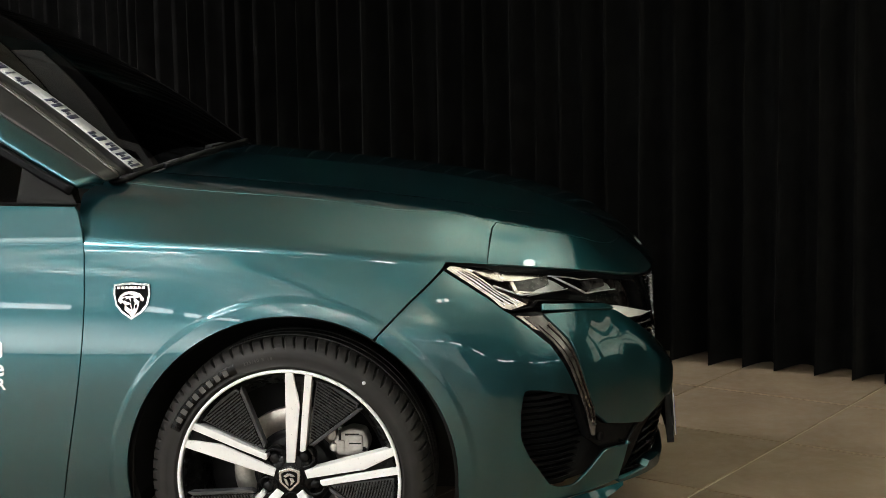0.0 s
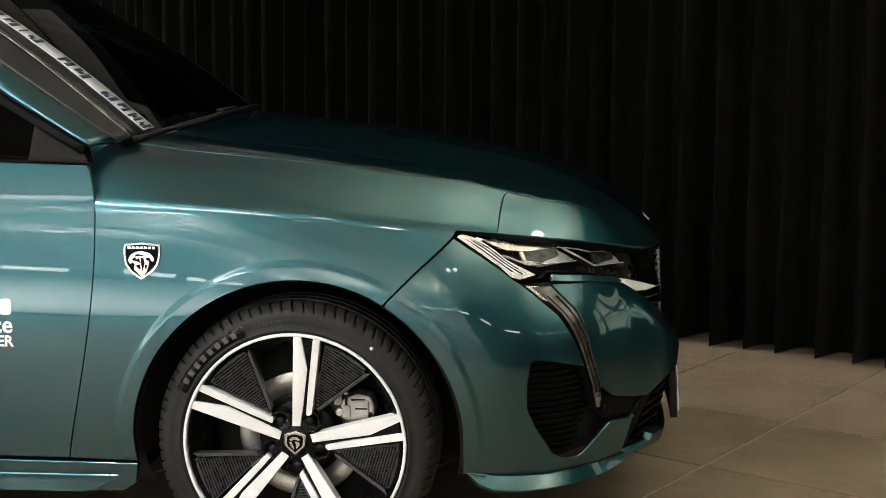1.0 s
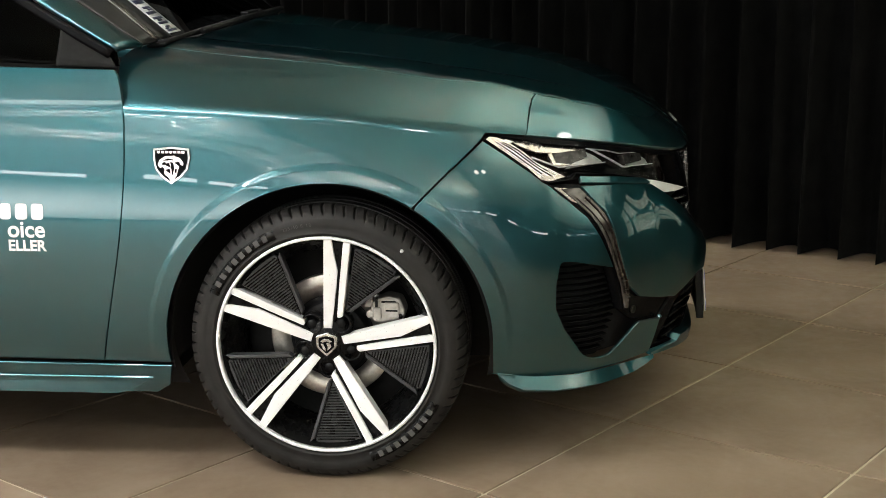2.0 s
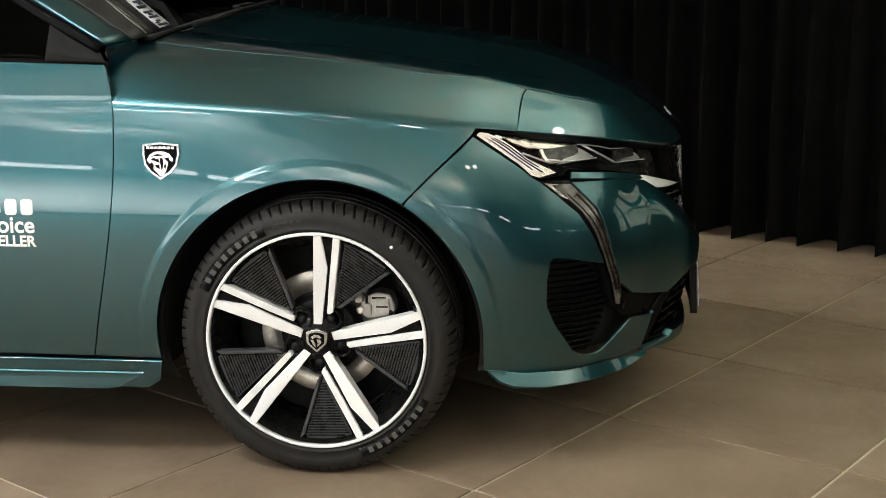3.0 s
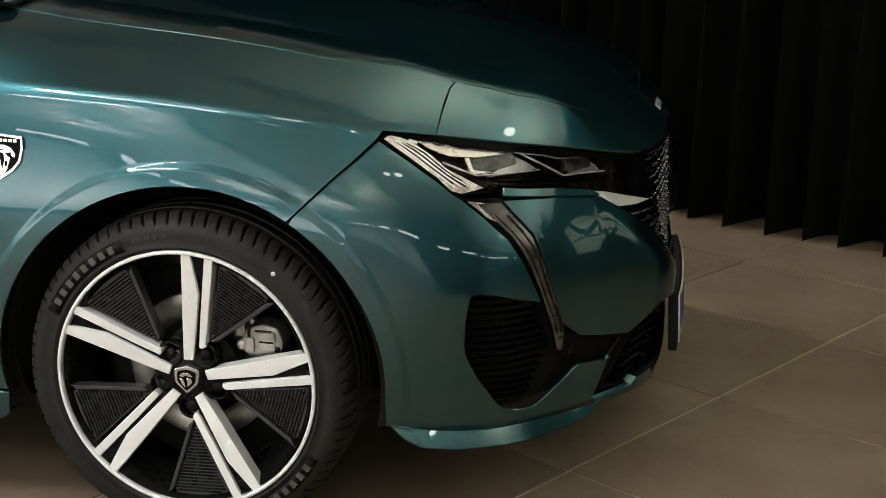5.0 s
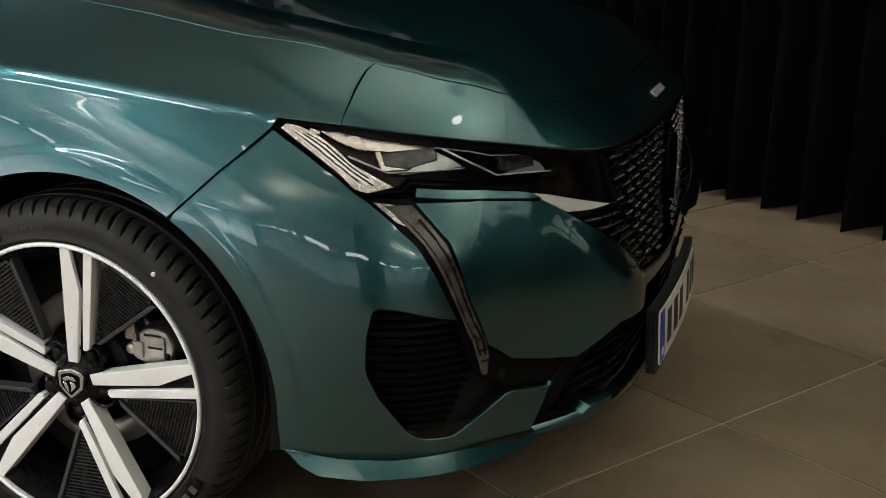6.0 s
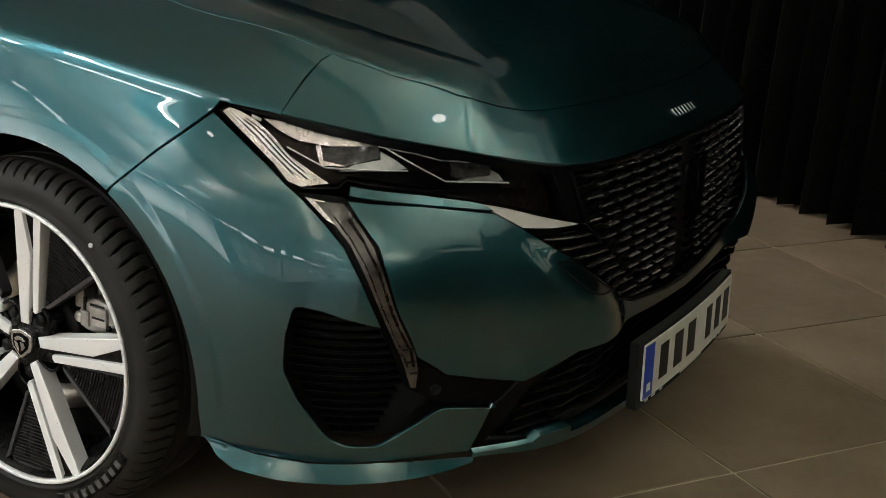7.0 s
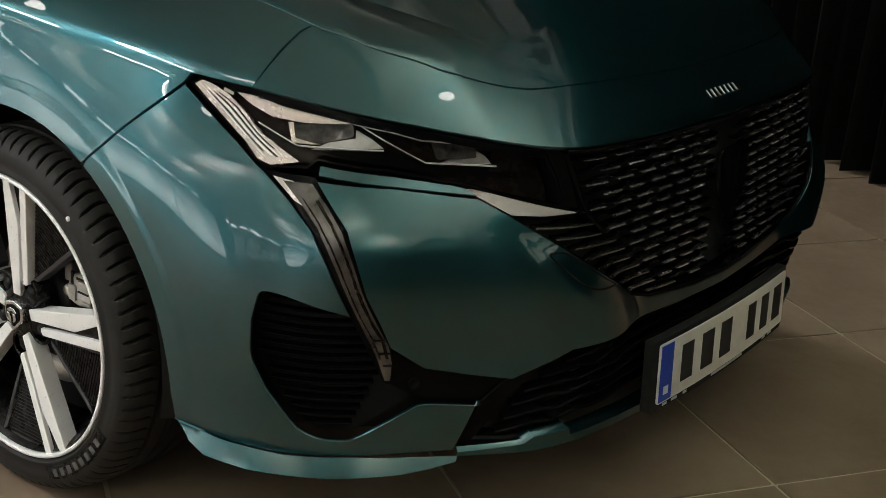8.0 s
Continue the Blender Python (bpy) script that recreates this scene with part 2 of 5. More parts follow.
def box(bm, lo, hi, m=None, bevel=0.0):
    made = bmesh.ops.create_cube(bm, size=1.0)["verts"]
    mid, size = [(a + b) / 2 for a, b in zip(lo, hi)], [b - a for a, b in zip(lo, hi)]
    for v in made:
        v.co = Vector([c * s + o for c, s, o in zip(v.co, size, mid)])
    if bevel:
        edges = list({e for v in made for e in v.link_edges})
        made = bmesh.ops.bevel(bm, geom=edges, offset=bevel, segments=2, affect="EDGES", profile=0.6)["verts"]
    if m is not None:
        bmesh.ops.transform(bm, matrix=m, verts=[v for v in made if v.is_valid])
    return made


def turned(bm, profile, steps, m=None, start=0.0, sweep=math.tau):
    """Turns a profile of (radius, along) about the local y axis."""
    full = abs(sweep - math.tau) < 1e-6
    rings = []
    for k in range(steps if full else steps + 1):
        a = start + sweep * k / steps
        rings.append([bm.verts.new((r * math.cos(a), d, r * math.sin(a))) for r, d in profile])
    for k in range(steps):
        a, b = rings[k], rings[(k + 1) % len(rings)]
        for i in range(len(profile) - 1):
            bm.faces.new((a[i], a[i + 1], b[i + 1], b[i])).smooth = True
    if m is not None:
        bmesh.ops.transform(bm, matrix=m, verts=[v for ring in rings for v in ring])
    return rings


def slab(bm, outline, y0, y1, bevel=0.002, m=None):
    """A flat shape in the x-z plane with thickness from y0 (front) to y1."""
    front = [bm.verts.new((x, y0, z)) for x, z in outline]
    back = [bm.verts.new((x, y1, z)) for x, z in outline]
    n = len(outline)
    faces = [bm.faces.new(front), bm.faces.new(back[::-1])]
    faces += [bm.faces.new((front[i], back[i], back[(i + 1) % n], front[(i + 1) % n])) for i in range(n)]
    bmesh.ops.recalc_face_normals(bm, faces=faces)
    made = front + back
    if bevel:
        rim = [e for e in faces[0].edges]
        made = list({*made, *bmesh.ops.bevel(bm, geom=rim, offset=bevel, segments=2, affect="EDGES", profile=0.5)["verts"]})
    made = [v for v in made if v.is_valid]
    if m is not None:
        bmesh.ops.transform(bm, matrix=m, verts=made)
    return made


def dense(points, step):
    out = []
    for (x0, y0), (x1, y1) in zip(points, points[1:] + points[:1]):
        n = max(1, math.ceil(math.hypot(x1 - x0, y1 - y0) / step))
        out += [(x0 + (x1 - x0) * k / n, y0 + (y1 - y0) * k / n) for k in range(n)]
    return out


def rounded(points, radius, closed=True, n=4):
    """Rounds the corners of an outline."""
    out, count = [], len(points)
    for i in range(count):
        p, a, b = (Vector(points[k % count]) for k in (i, i - 1, i + 1))
        u, w = a - p, b - p
        r = min(radius, u.length * 0.45, w.length * 0.45)
        if r < 1e-4 or u.angle(w, 3.1) > 2.9:
            out.append(tuple(p))
            continue
        s, e = p + u.normalized() * r, p + w.normalized() * r
        for k in range(n + 1):
            t = k / n
            out.append(tuple(s * (1 - t) ** 2 + p * 2 * t * (1 - t) + e * t * t))
    return out


def inside(points, outline):
    x, y = points[:, 0], points[:, 1]
    hit = np.zeros(len(points), bool)
    for (x0, y0), (x1, y1) in zip(outline, outline[1:] + outline[:1]):
        if y0 != y1:
            hit ^= ((y0 > y) != (y1 > y)) & (x < (x1 - x0) * (y - y0) / (y1 - y0) + x0)
    return hit


def shrunk(points, gap):
    """An outline drawn in by gap, for the joints between panels."""
    area = sum(x0 * y1 - x1 * y0 for (x0, y0), (x1, y1) in zip(points, points[1:] + points[:1]))
    sign, out, n = (1 if area > 0 else -1), [], len(points)
    for i in range(n):
        (xa, ya), (x, y), (xb, yb) = points[i - 1], points[i], points[(i + 1) % n]
        u, w = Vector((x - xa, y - ya)), Vector((xb - x, yb - y))
        if u.length < 1e-6 or w.length < 1e-6:
            continue
        u.normalize(), w.normalize()
        k = (Vector((-u.y, u.x)) + Vector((-w.y, w.x))) * sign
        if k.length < 0.2:
            k = Vector((-u.y, u.x)) * sign
        k = k.normalized() * min(gap * 2.0 / max(k.length, 0.5), gap * 2.2)
        out.append((x + k.x, y + k.y))
    return out


def patch(outline, surface, step=0.02, edge=0.012, lip=0.012, gap=0.0, keep=None, flip=False, holes=(), folds=()):
    """A curved sheet: an outline in the plan of a surface, filled with a fine net, and a lip turned in along its edge."""
    rim = dense(outline, edge)
    rim = shrunk(rim, gap) if gap else rim
    rims = [rim] + [dense(h, edge) for h in holes]
    pts, links = [], []
    for r in rims:
        n0 = len(pts)
        pts += r
        links += [(n0 + i, n0 + (i + 1) % len(r)) for i in range(len(r))]
    for line in folds:
        n0 = len(pts)
        pts += line
        links += [(n0 + i, n0 + i + 1) for i in range(len(line) - 1)]
    lo, hi = np.min(rim, 0), np.max(rim, 0)
    gx, gy = np.meshgrid(np.arange(lo[0], hi[0], step), np.arange(lo[1], hi[1], step))
    net = np.stack([gx.ravel() + step / 2 * (np.round((gy.ravel() - lo[1]) / step) % 2), gy.ravel()], 1)
    ok = inside(net, rim)
    for r in rims[1:]:
        ok &= ~inside(net, r)
    near = np.array(pts)
    net = net[ok]
    if len(net):
        d = np.min(np.hypot(net[:, None, 0] - near[None, :, 0], net[:, None, 1] - near[None, :, 1]), 1)
        net = net[d > step * 0.45]
    every = [Vector(p) for p in pts] + [Vector(p) for p in net]
    flat, _, tris, *_ = delaunay_2d_cdt(every, links, [], 0, 1e-6)
    flat = np.array([tuple(v) for v in flat])
    tris = np.array([t for t in tris if len(t) == 3])
    mid = flat[tris].mean(1)
    ok = inside(mid, rim)
    for r in rims[1:]:
        ok &= ~inside(mid, r)
    tris = tris[ok]
    used = np.unique(tris)
    back = -np.ones(len(flat), int)
    back[used] = np.arange(len(used))
    flat, tris = flat[used], back[tris]
    cross = np.cross(flat[tris[:, 1]] - flat[tris[:, 0]], flat[tris[:, 2]] - flat[tris[:, 0]])
    tris[cross < 0] = tris[cross < 0][:, ::-1]
    place, normal = surface(flat[:, 0], flat[:, 1])
    verts, norms = list(place), list(normal)
    faces = [tuple(map(int, t)) for t in tris]
    edges = {}
    for a, b, c in faces:
        for e in ((a, b), (b, c), (c, a)):
            edges[e] = True
    if lip:
        made = {}
        for a, b in list(edges):
            if (b, a) in edges:
                continue
            if keep is not None and keep((flat[a] + flat[b]) / 2):
                continue
            along = place[b] - place[a]
            out = np.cross(along, normal[a] + normal[b])
            out /= max(np.linalg.norm(out), 1e-9)
            ids = []
            for k in (a, b):
                n = normal[k] + out
                verts += [place[k], place[k] - normal[k] * lip]
                norms += [n / np.linalg.norm(n), out]
                ids.append(len(verts) - 2)
            faces.append((ids[0], ids[0] + 1, ids[1] + 1, ids[1]))
    if flip:
        faces = [f[::-1] for f in faces]
    return verts, norms, faces


def sheet(name, patches, material, parent, label=""):
    verts, norms, faces = [], [], []
    for v, n, f in patches:
        k = len(verts)
        verts += v
        norms += n
        faces += [tuple(i + k for i in g) for g in f]
    return from_arrays(name, verts, faces, material, parent, label, norms)


def unit(n):
    return n / np.maximum(np.linalg.norm(n, axis=1, keepdims=True), 1e-12)


def on_side(lift=0.0, far=False):
    """The side skin as a surface with normals; far: mirrored to the other side."""
    def at(s, z):
        e = 2e-4
        p = side(s, z, lift)
        n = unit(np.cross(side(s + e, z, lift) - side(s - e, z, lift), side(s, z + e, lift) - side(s, z - e, lift)))
        if far:
            p[:, 1], n[:, 1] = 2 * C - p[:, 1], -n[:, 1]
        return p, n
    return at


def on_blade(top_z, start, slope, far=False):
    """A blade below the side skin that leans out towards its foot."""
    base = on_side(0, far)

    def at(s, z):
        def place(s, z):
            p = side(s, z, 0)
            q = side(s, z, 1)
            return p + (q - p) * (start + slope * np.clip(top_z - z, 0, 1))[:, None]
        e = 2e-4
        p = place(s, z)
        n = unit(np.cross(place(s + e, z) - place(s - e, z), place(s, z + e) - place(s, z - e)))
        if far:
            p[:, 1], n[:, 1] = 2 * C - p[:, 1], -n[:, 1]
        return p, n
    return at


def on_top(x, y):
    e = 2e-4
    p = top(x, y)
    g = np.where(y < C, e, -e)
    dy = (top(x, y + g) - p) / g[:, None]
    dx = (p - top(x - e, y)) / e
    return p, unit(np.cross(dx, dy))


# ---- the body's surfaces ----
C = 0.885                 # the car's centre line
AX, AY = 0.30, 0.50       # centre of the front corner
KS = 0.47                 # metres of the girth coordinate per radian of the corner
S_FRONT = AX + KS * math.pi / 2


def spline(xs, ys):
    """A smooth curve through points that keeps their rises and falls."""
    xs, ys = np.array(xs, float), np.array(ys, float)
    h, d = np.diff(xs), np.diff(ys) / np.diff(xs)
    m = np.zeros(len(xs))
    for i in range(1, len(xs) - 1):
        if d[i - 1] * d[i] > 0:
            w1, w2 = 2 * h[i] + h[i - 1], h[i] + 2 * h[i - 1]
            m[i] = (w1 + w2) / (w1 / d[i - 1] + w2 / d[i])
    m[0], m[-1] = d[0], d[-1]

    def at(x):
        x = np.clip(np.asarray(x, float), xs[0], xs[-1])
        i = np.clip(np.searchsorted(xs, x) - 1, 0, len(xs) - 2)
        t = (x - xs[i]) / h[i]
        return ((2 * t**3 - 3 * t**2 + 1) * ys[i] + (t**3 - 2 * t**2 + t) * h[i] * m[i]
                + (-2 * t**3 + 3 * t**2) * ys[i + 1] + (t**3 - t**2) * h[i] * m[i + 1])
    return at


def soft_spline(xs, ys):
    """A natural cubic through points, for flowing surfaces."""
    xs, ys = np.array(xs, float), np.array(ys, float)
    n, h = len(xs), np.diff(xs)
    a, b = np.eye(n), np.zeros(n)
    for i in range(1, n - 1):
        a[i, i - 1:i + 2] = h[i - 1], 2 * (h[i - 1] + h[i]), h[i]
        b[i] = 6 * ((ys[i + 1] - ys[i]) / h[i] - (ys[i] - ys[i - 1]) / h[i - 1])
    k = np.linalg.solve(a, b)

    def at(x):
        x = np.clip(np.asarray(x, float), xs[0], xs[-1])
        i = np.clip(np.searchsorted(xs, x) - 1, 0, n - 2)
        l, r = x - xs[i], xs[i + 1] - x
        return (k[i] * r**3 + k[i + 1] * l**3) / (6 * h[i]) + (ys[i] / h[i] - k[i] * h[i] / 6) * r + (ys[i + 1] / h[i] - k[i + 1] * h[i] / 6) * l
    return at


# girth stations: the side by x, the corner by angle, the front by y
STATIONS = (-1.6, -0.45, 0.0, 0.30, 0.505, 0.669, 0.809, 0.94, S_FRONT, S_FRONT + C - AY)
LEVELS = (0.0, 0.2, 0.4, 0.6, 0.75, 0.9, 0.96, 1.0)
REACH = (
    (0.460, 0.503, 0.520, 0.520, 0.507, 0.490, 0.483, 0.470),
    (0.460, 0.503, 0.516, 0.517, 0.507, 0.490, 0.483, 0.472),
    (0.450, 0.500, 0.511, 0.513, 0.507, 0.487, 0.478, 0.464),
    (0.455, 0.480, 0.490, 0.492, 0.486, 0.456, 0.441, 0.425),
    (0.450, 0.485, 0.497, 0.490, 0.465, 0.435, 0.417, 0.404),
    (0.460, 0.490, 0.500, 0.492, 0.478, 0.455, 0.442, 0.432),
    (0.465, 0.492, 0.500, 0.495, 0.480, 0.465, 0.462, 0.460),
    (0.515, 0.538, 0.545, 0.540, 0.530, 0.518, 0.511, 0.507),
    (0.540, 0.556, 0.560, 0.552, 0.545, 0.538, 0.533, 0.530),
    (0.555, 0.572, 0.578, 0.573, 0.568, 0.562, 0.558, 0.555),
)
seam_height = soft_spline(STATIONS, (0.895, 0.840, 0.823, 0.793, 0.774, 0.756, 0.736, 0.718, 0.714, 0.714))
reach_rows = [soft_spline(STATIONS, [r[k] for r in REACH]) for k in range(len(LEVELS))]
LOW = 0.16
MID_S = S_FRONT + C - AY


def level_spline(v, rows):
    """Natural cubic over LEVELS for many places at once."""
    xs = np.array(LEVELS)
    n, h = len(xs), np.diff(xs)
    a, b = np.eye(n), np.zeros((n, rows.shape[1]))
    for i in range(1, n - 1):
        a[i, i - 1:i + 2] = h[i - 1], 2 * (h[i - 1] + h[i]), h[i]
        b[i] = 6 * ((rows[i + 1] - rows[i]) / h[i] - (rows[i] - rows[i - 1]) / h[i - 1])
    k = np.linalg.solve(a, b)
    j = np.arange(rows.shape[1])
    i = np.clip(np.searchsorted(xs, v) - 1, 0, n - 2)
    l, r, hi = v - xs[i], xs[i + 1] - v, h[i]
    return (k[i, j] * r**3 + k[i + 1, j] * l**3) / (6 * hi) + (rows[i, j] / hi - k[i, j] * hi / 6) * r + (rows[i + 1, j] / hi - k[i + 1, j] * hi / 6) * l


# the skin as one flowing net: long waves only along the flank, tighter round the corner
NET_S, NET_V = np.arange(-1.75, MID_S + 0.15, 0.03), np.arange(-0.32, 1.13, 0.04)


def flowing_net():
    raw = np.array([level_spline(np.clip(np.full(len(NET_S), v), 0.0, 1.0), np.array([f(NET_S) for f in reach_rows])) for v in NET_V])
    low = np.array([f(NET_S) for f in reach_rows[:2]])
    raw[NET_V < 0] = low[0] + (low[1] - low[0]) / 0.2 * NET_V[NET_V < 0][:, None]

    def eased(net, sigma_s, sigma_v):
        ws = np.exp(-0.5 * ((NET_S[:, None] - NET_S[None]) / sigma_s) ** 2)
        wv = np.exp(-0.5 * ((NET_V[:, None] - NET_V[None]) / sigma_v) ** 2)
        ws, wv = ws / ws.sum(1, keepdims=True), wv / wv.sum(1, keepdims=True)
        return wv @ net @ ws.T

    k = np.clip((NET_S - 0.10) / 0.35, 0, 1)
    k = k * k * (3 - 2 * k)
    return eased(raw, 0.13, 0.045) * (1 - k) + eased(raw, 0.035, 0.03) * k


def net_reach(s, v):
    """Cubic spline over the net, smooth to its second derivatives."""
    def weights(x, lo, step, count):
        q = np.clip((x - lo) / step, 1.0, count - 2.001)
        i = q.astype(int)
        f = q - i
        return i, np.stack([(1 - f) ** 3, 3 * f**3 - 6 * f**2 + 4, -3 * f**3 + 3 * f**2 + 3 * f + 1, f**3]) / 6
    i, a = weights(s, NET_S[0], 0.03, len(NET_S))
    j, b = weights(v, NET_V[0], 0.04, len(NET_V))
    out = np.zeros(len(s))
    for p in range(4):
        for q in range(4):
            out += a[p] * b[q] * NET[j + q - 1, i + p - 1]
    return out


NET = flowing_net()


def side(s, z, lift=0.0):
    """The body's side and front skin: girth s, height z; lift: metres outwards."""
    s, z = np.atleast_1d(np.asarray(s, float)), np.atleast_1d(np.asarray(z, float))
    v = (z - LOW) / (seam_height(s) - LOW)
    r = net_reach(s, np.clip(v, -0.2, 1.02)) + swell(s, z) + shelf(s, z) + lift
    a = np.clip((s - AX) / KS, 0, math.pi / 2)
    x = np.where(s < AX, s, AX + np.sin(a) * r)
    y = np.where(s > S_FRONT, AY + s - S_FRONT, AY - np.cos(a) * r)
    return np.stack([x, y, z], -1)


FLARE = 0.412


def swell(s, z):
    """The flared lip round the wheel arch."""
    d = np.hypot(s - 0.008, z - 0.316)
    t = np.clip((FLARE - d) / 0.018, 0, 1)
    return 0.0024 * t * t * (3 - 2 * t) * np.clip((z - 0.22) / 0.16, 0, 1)


def shelf(s, z):
    """The bumper's shoulder: a sloping shelf under the headlight and beside the grille, over a soft crest."""
    ease = lambda t: t * t * (3 - 2 * t)
    rise = z - (0.583 - 0.5 * np.maximum(s - 0.80, 0))
    near = ease(np.clip((s - 0.80) / 0.12, 0, 1))
    over = 1 - np.clip(rise / (0.085 - 0.020 * near), 0, 1)
    under = 1 - np.clip(-rise / 0.22, 0, 1)
    k = np.where(rise > 0, 0.55 * over + 0.45 * ease(over), ease(under))
    return (0.021 + 0.013 * near) * k * ease(np.clip((s - 0.53) / 0.11, 0, 1)) * ease(np.clip((1.16 - s) / 0.16, 0, 1))


def seam(s):
    s = np.atleast_1d(np.asarray(s, float))
    return side(s, seam_height(s))


_ss = np.linspace(-1.6, S_FRONT + C - AY, 400)
_sp = seam(_ss)
_order = np.argsort(_sp[:, 0])
seam_x, seam_y, seam_z = _sp[_order].T
crown = soft_spline((-1.6, -0.45, -0.2, 0.0, 0.18, 0.33, 0.42, 0.505, 0.595, 0.685, 0.75, 0.80, 0.83, 0.856), (1.10, 1.050, 1.040, 1.033, 1.012, 0.985, 0.966, 0.940, 0.911, 0.867, 0.815, 0.770, 0.741, 0.714))
dome_height = soft_spline((-1.6, -0.45, -0.3, 0.0, 0.18, 0.33, 0.42, 0.505, 0.595, 0.685, 0.75, 0.80, 0.83, 0.856), (1.10, 1.045, 1.030, 0.997, 0.974, 0.950, 0.933, 0.912, 0.884, 0.845, 0.803, 0.764, 0.738, 0.714))
bow = spline((-1.6, -0.45, -0.25, 0.0, 0.2, 0.46, 0.66, 0.80, 0.86), (4.1, 4.05, 3.79, 3.64, 3.8, 4.6, 5.0, 4.0, 3.0))


# edge of the bonnet in plan, from the screen round the nose to the middle
BONNET_EDGE = [(-0.40, 0.205), (-0.25, 0.190), (-0.10, 0.182), (0.10, 0.182), (0.233, 0.186), (0.36, 0.205), (0.46, 0.222), (0.52, 0.240), (0.565, 0.254), (0.62, 0.285), (0.657, 0.312), (0.70, 0.370), (0.73, 0.432), (0.755, 0.530), (0.768, 0.640), (0.775, 0.76), (0.777, C)]
EDGE_X, EDGE_Y = np.array(BONNET_EDGE[:11]).T


def crease_line(x):
    """The crease along each flank of the bonnet, in plan."""
    return 0.33 + 0.30 * np.clip(x - 0.36, 0, 1)


def top(x, y):
    """Bonnet, wing tops and nose: height over the plan."""
    x, y = np.atleast_1d(np.asarray(x, float)), np.atleast_1d(np.asarray(y, float))
    m = np.where(y > C, 2 * C - y, y)
    ys, zs, zc = np.interp(x, seam_x, seam_y), np.interp(x, seam_x, seam_z), crown(x)

    def arc(q):
        t = np.clip((q - ys) / np.maximum(C - ys, 1e-4), 0, 1)
        return zs + np.maximum(zc - zs, 0) * (1 - (1 - t) ** bow(x))

    z = arc(m)
    # inside its shut line the bonnet has a flank that levels off, then a crease and a low dome
    e = np.interp(x, EDGE_X, EDGE_Y) + 0.004
    line = crease_line(x)
    wide, rest = np.maximum(line - e, 0.02), C - line
    f, u = np.clip((m - e) / wide, 0, 1), np.clip((m - line) / rest, 0, 1)
    flank, dome = 0.11 * wide, 0.062 * rest
    dome_way = (flank * (2 * f - f * f) * 0.95 + flank * 0.05 * f + dome * (1 - (1 - u) ** 2.2)) / (flank + dome)
    te = np.clip((e - ys) / np.maximum(C - ys, 1e-4), 0, 1)
    t = np.clip((m - ys) / np.maximum(C - ys, 1e-4), 0, 1)
    arc_way = 1 - ((1 - np.maximum(t, te)) / np.maximum(1 - te, 1e-4)) ** bow(x)
    hold = np.clip((0.80 - x) / 0.36, 0, 1)
    hold = hold * hold * (3 - 2 * hold)
    z0 = arc(e)
    # towards the screen pillar the wing stands up more steeply
    q = np.clip((m - ys) / np.maximum(e - ys, 1e-3), 0, 1) ** 0.85
    rear = np.clip((-0.10 - x) / 0.32, 0, 1)
    z = z + 0.022 * rear * rear * (3 - 2 * rear) * np.sin(math.pi * q) ** 2
    z = np.where(m > e, z0 + np.maximum(dome_height(x) - z0, 0) * (dome_way * hold + arc_way * (1 - hold)), z)
    return np.stack([x, y, z], -1)



# ---- the room ----
def along(n, m, z=0.0):
    """A place by the tiles' own axes: n across, m along."""
    a = radians(TURN)
    return Vector((n * math.cos(a) - m * math.sin(a), n * math.sin(a) + m * math.cos(a), z))


TILE, TILE_N, TILE_M = 0.606, 0.335, 1.965
bm = bmesh.new()
box(bm, (-10, -15, -0.12), (10, 4.2, -0.004), pose(0, 0, 0, 0, 0, TURN))
floor = tagged(part("floor", bm, grout, None), "brown stone tiled floor with pale joints", "floor", kind="structure")

CURTAIN_M = 2.96
RAIL = 2.90               # height of the curtain rail


def curtain(n0, n1, count, name, label):
    """A hanging cloth with uneven folds, its hem just on the floor."""
    rnd = random.Random(7)
    steps = count * 14
    knots = [0.0]
    for k in range(count):
        knots.append(knots[-1] + rnd.uniform(0.6, 1.4))
    amp = [rnd.uniform(0.6, 1.2) for _ in range(count + 1)]
    skew = [rnd.uniform(-0.35, 0.35) for _ in range(count)]
    verts, faces, rows = [], [], 13
    for j in range(rows):
        h = j / (rows - 1)
        for i in range(steps + 1):
            u = i / 14
            k = min(int(u), count - 1)
            f = u - k
            pos = (knots[k] + (knots[k + 1] - knots[k]) * f) / knots[-1]
            w = 2 * (0.5 - 0.5 * math.cos(math.tau * f)) ** 1.7 - 1 + skew[k] * math.sin(2 * math.tau * f)
            a = (amp[k] * (1 - f) + amp[k + 1] * f)
            sway = 0.012 * math.sin(3.1 * h + k * 1.7) * (1 - h)
            m = CURTAIN_M + 0.07 - 0.11 * a * w * (1.12 - 0.3 * h) + 0.02 * math.sin(pos * 17)
            p = along(n0 + (n1 - n0) * pos + 0.022 * math.sin(math.tau * f) * a + sway, m, 0.006 + h * (RAIL - 0.006))
            verts.append(p)
    for j in range(rows - 1):
        for i in range(steps):
            a = j * (steps + 1) + i
            faces.append((a, a + 1, a + steps + 2, a + steps + 1))
    ob = from_arrays(name, verts, faces, velvet, None)
    return tagged(ob, label, "curtain")


curtain(-8.6, 1.88, 75, "curtain", "black velvet curtain hanging in deep vertical folds to the floor")

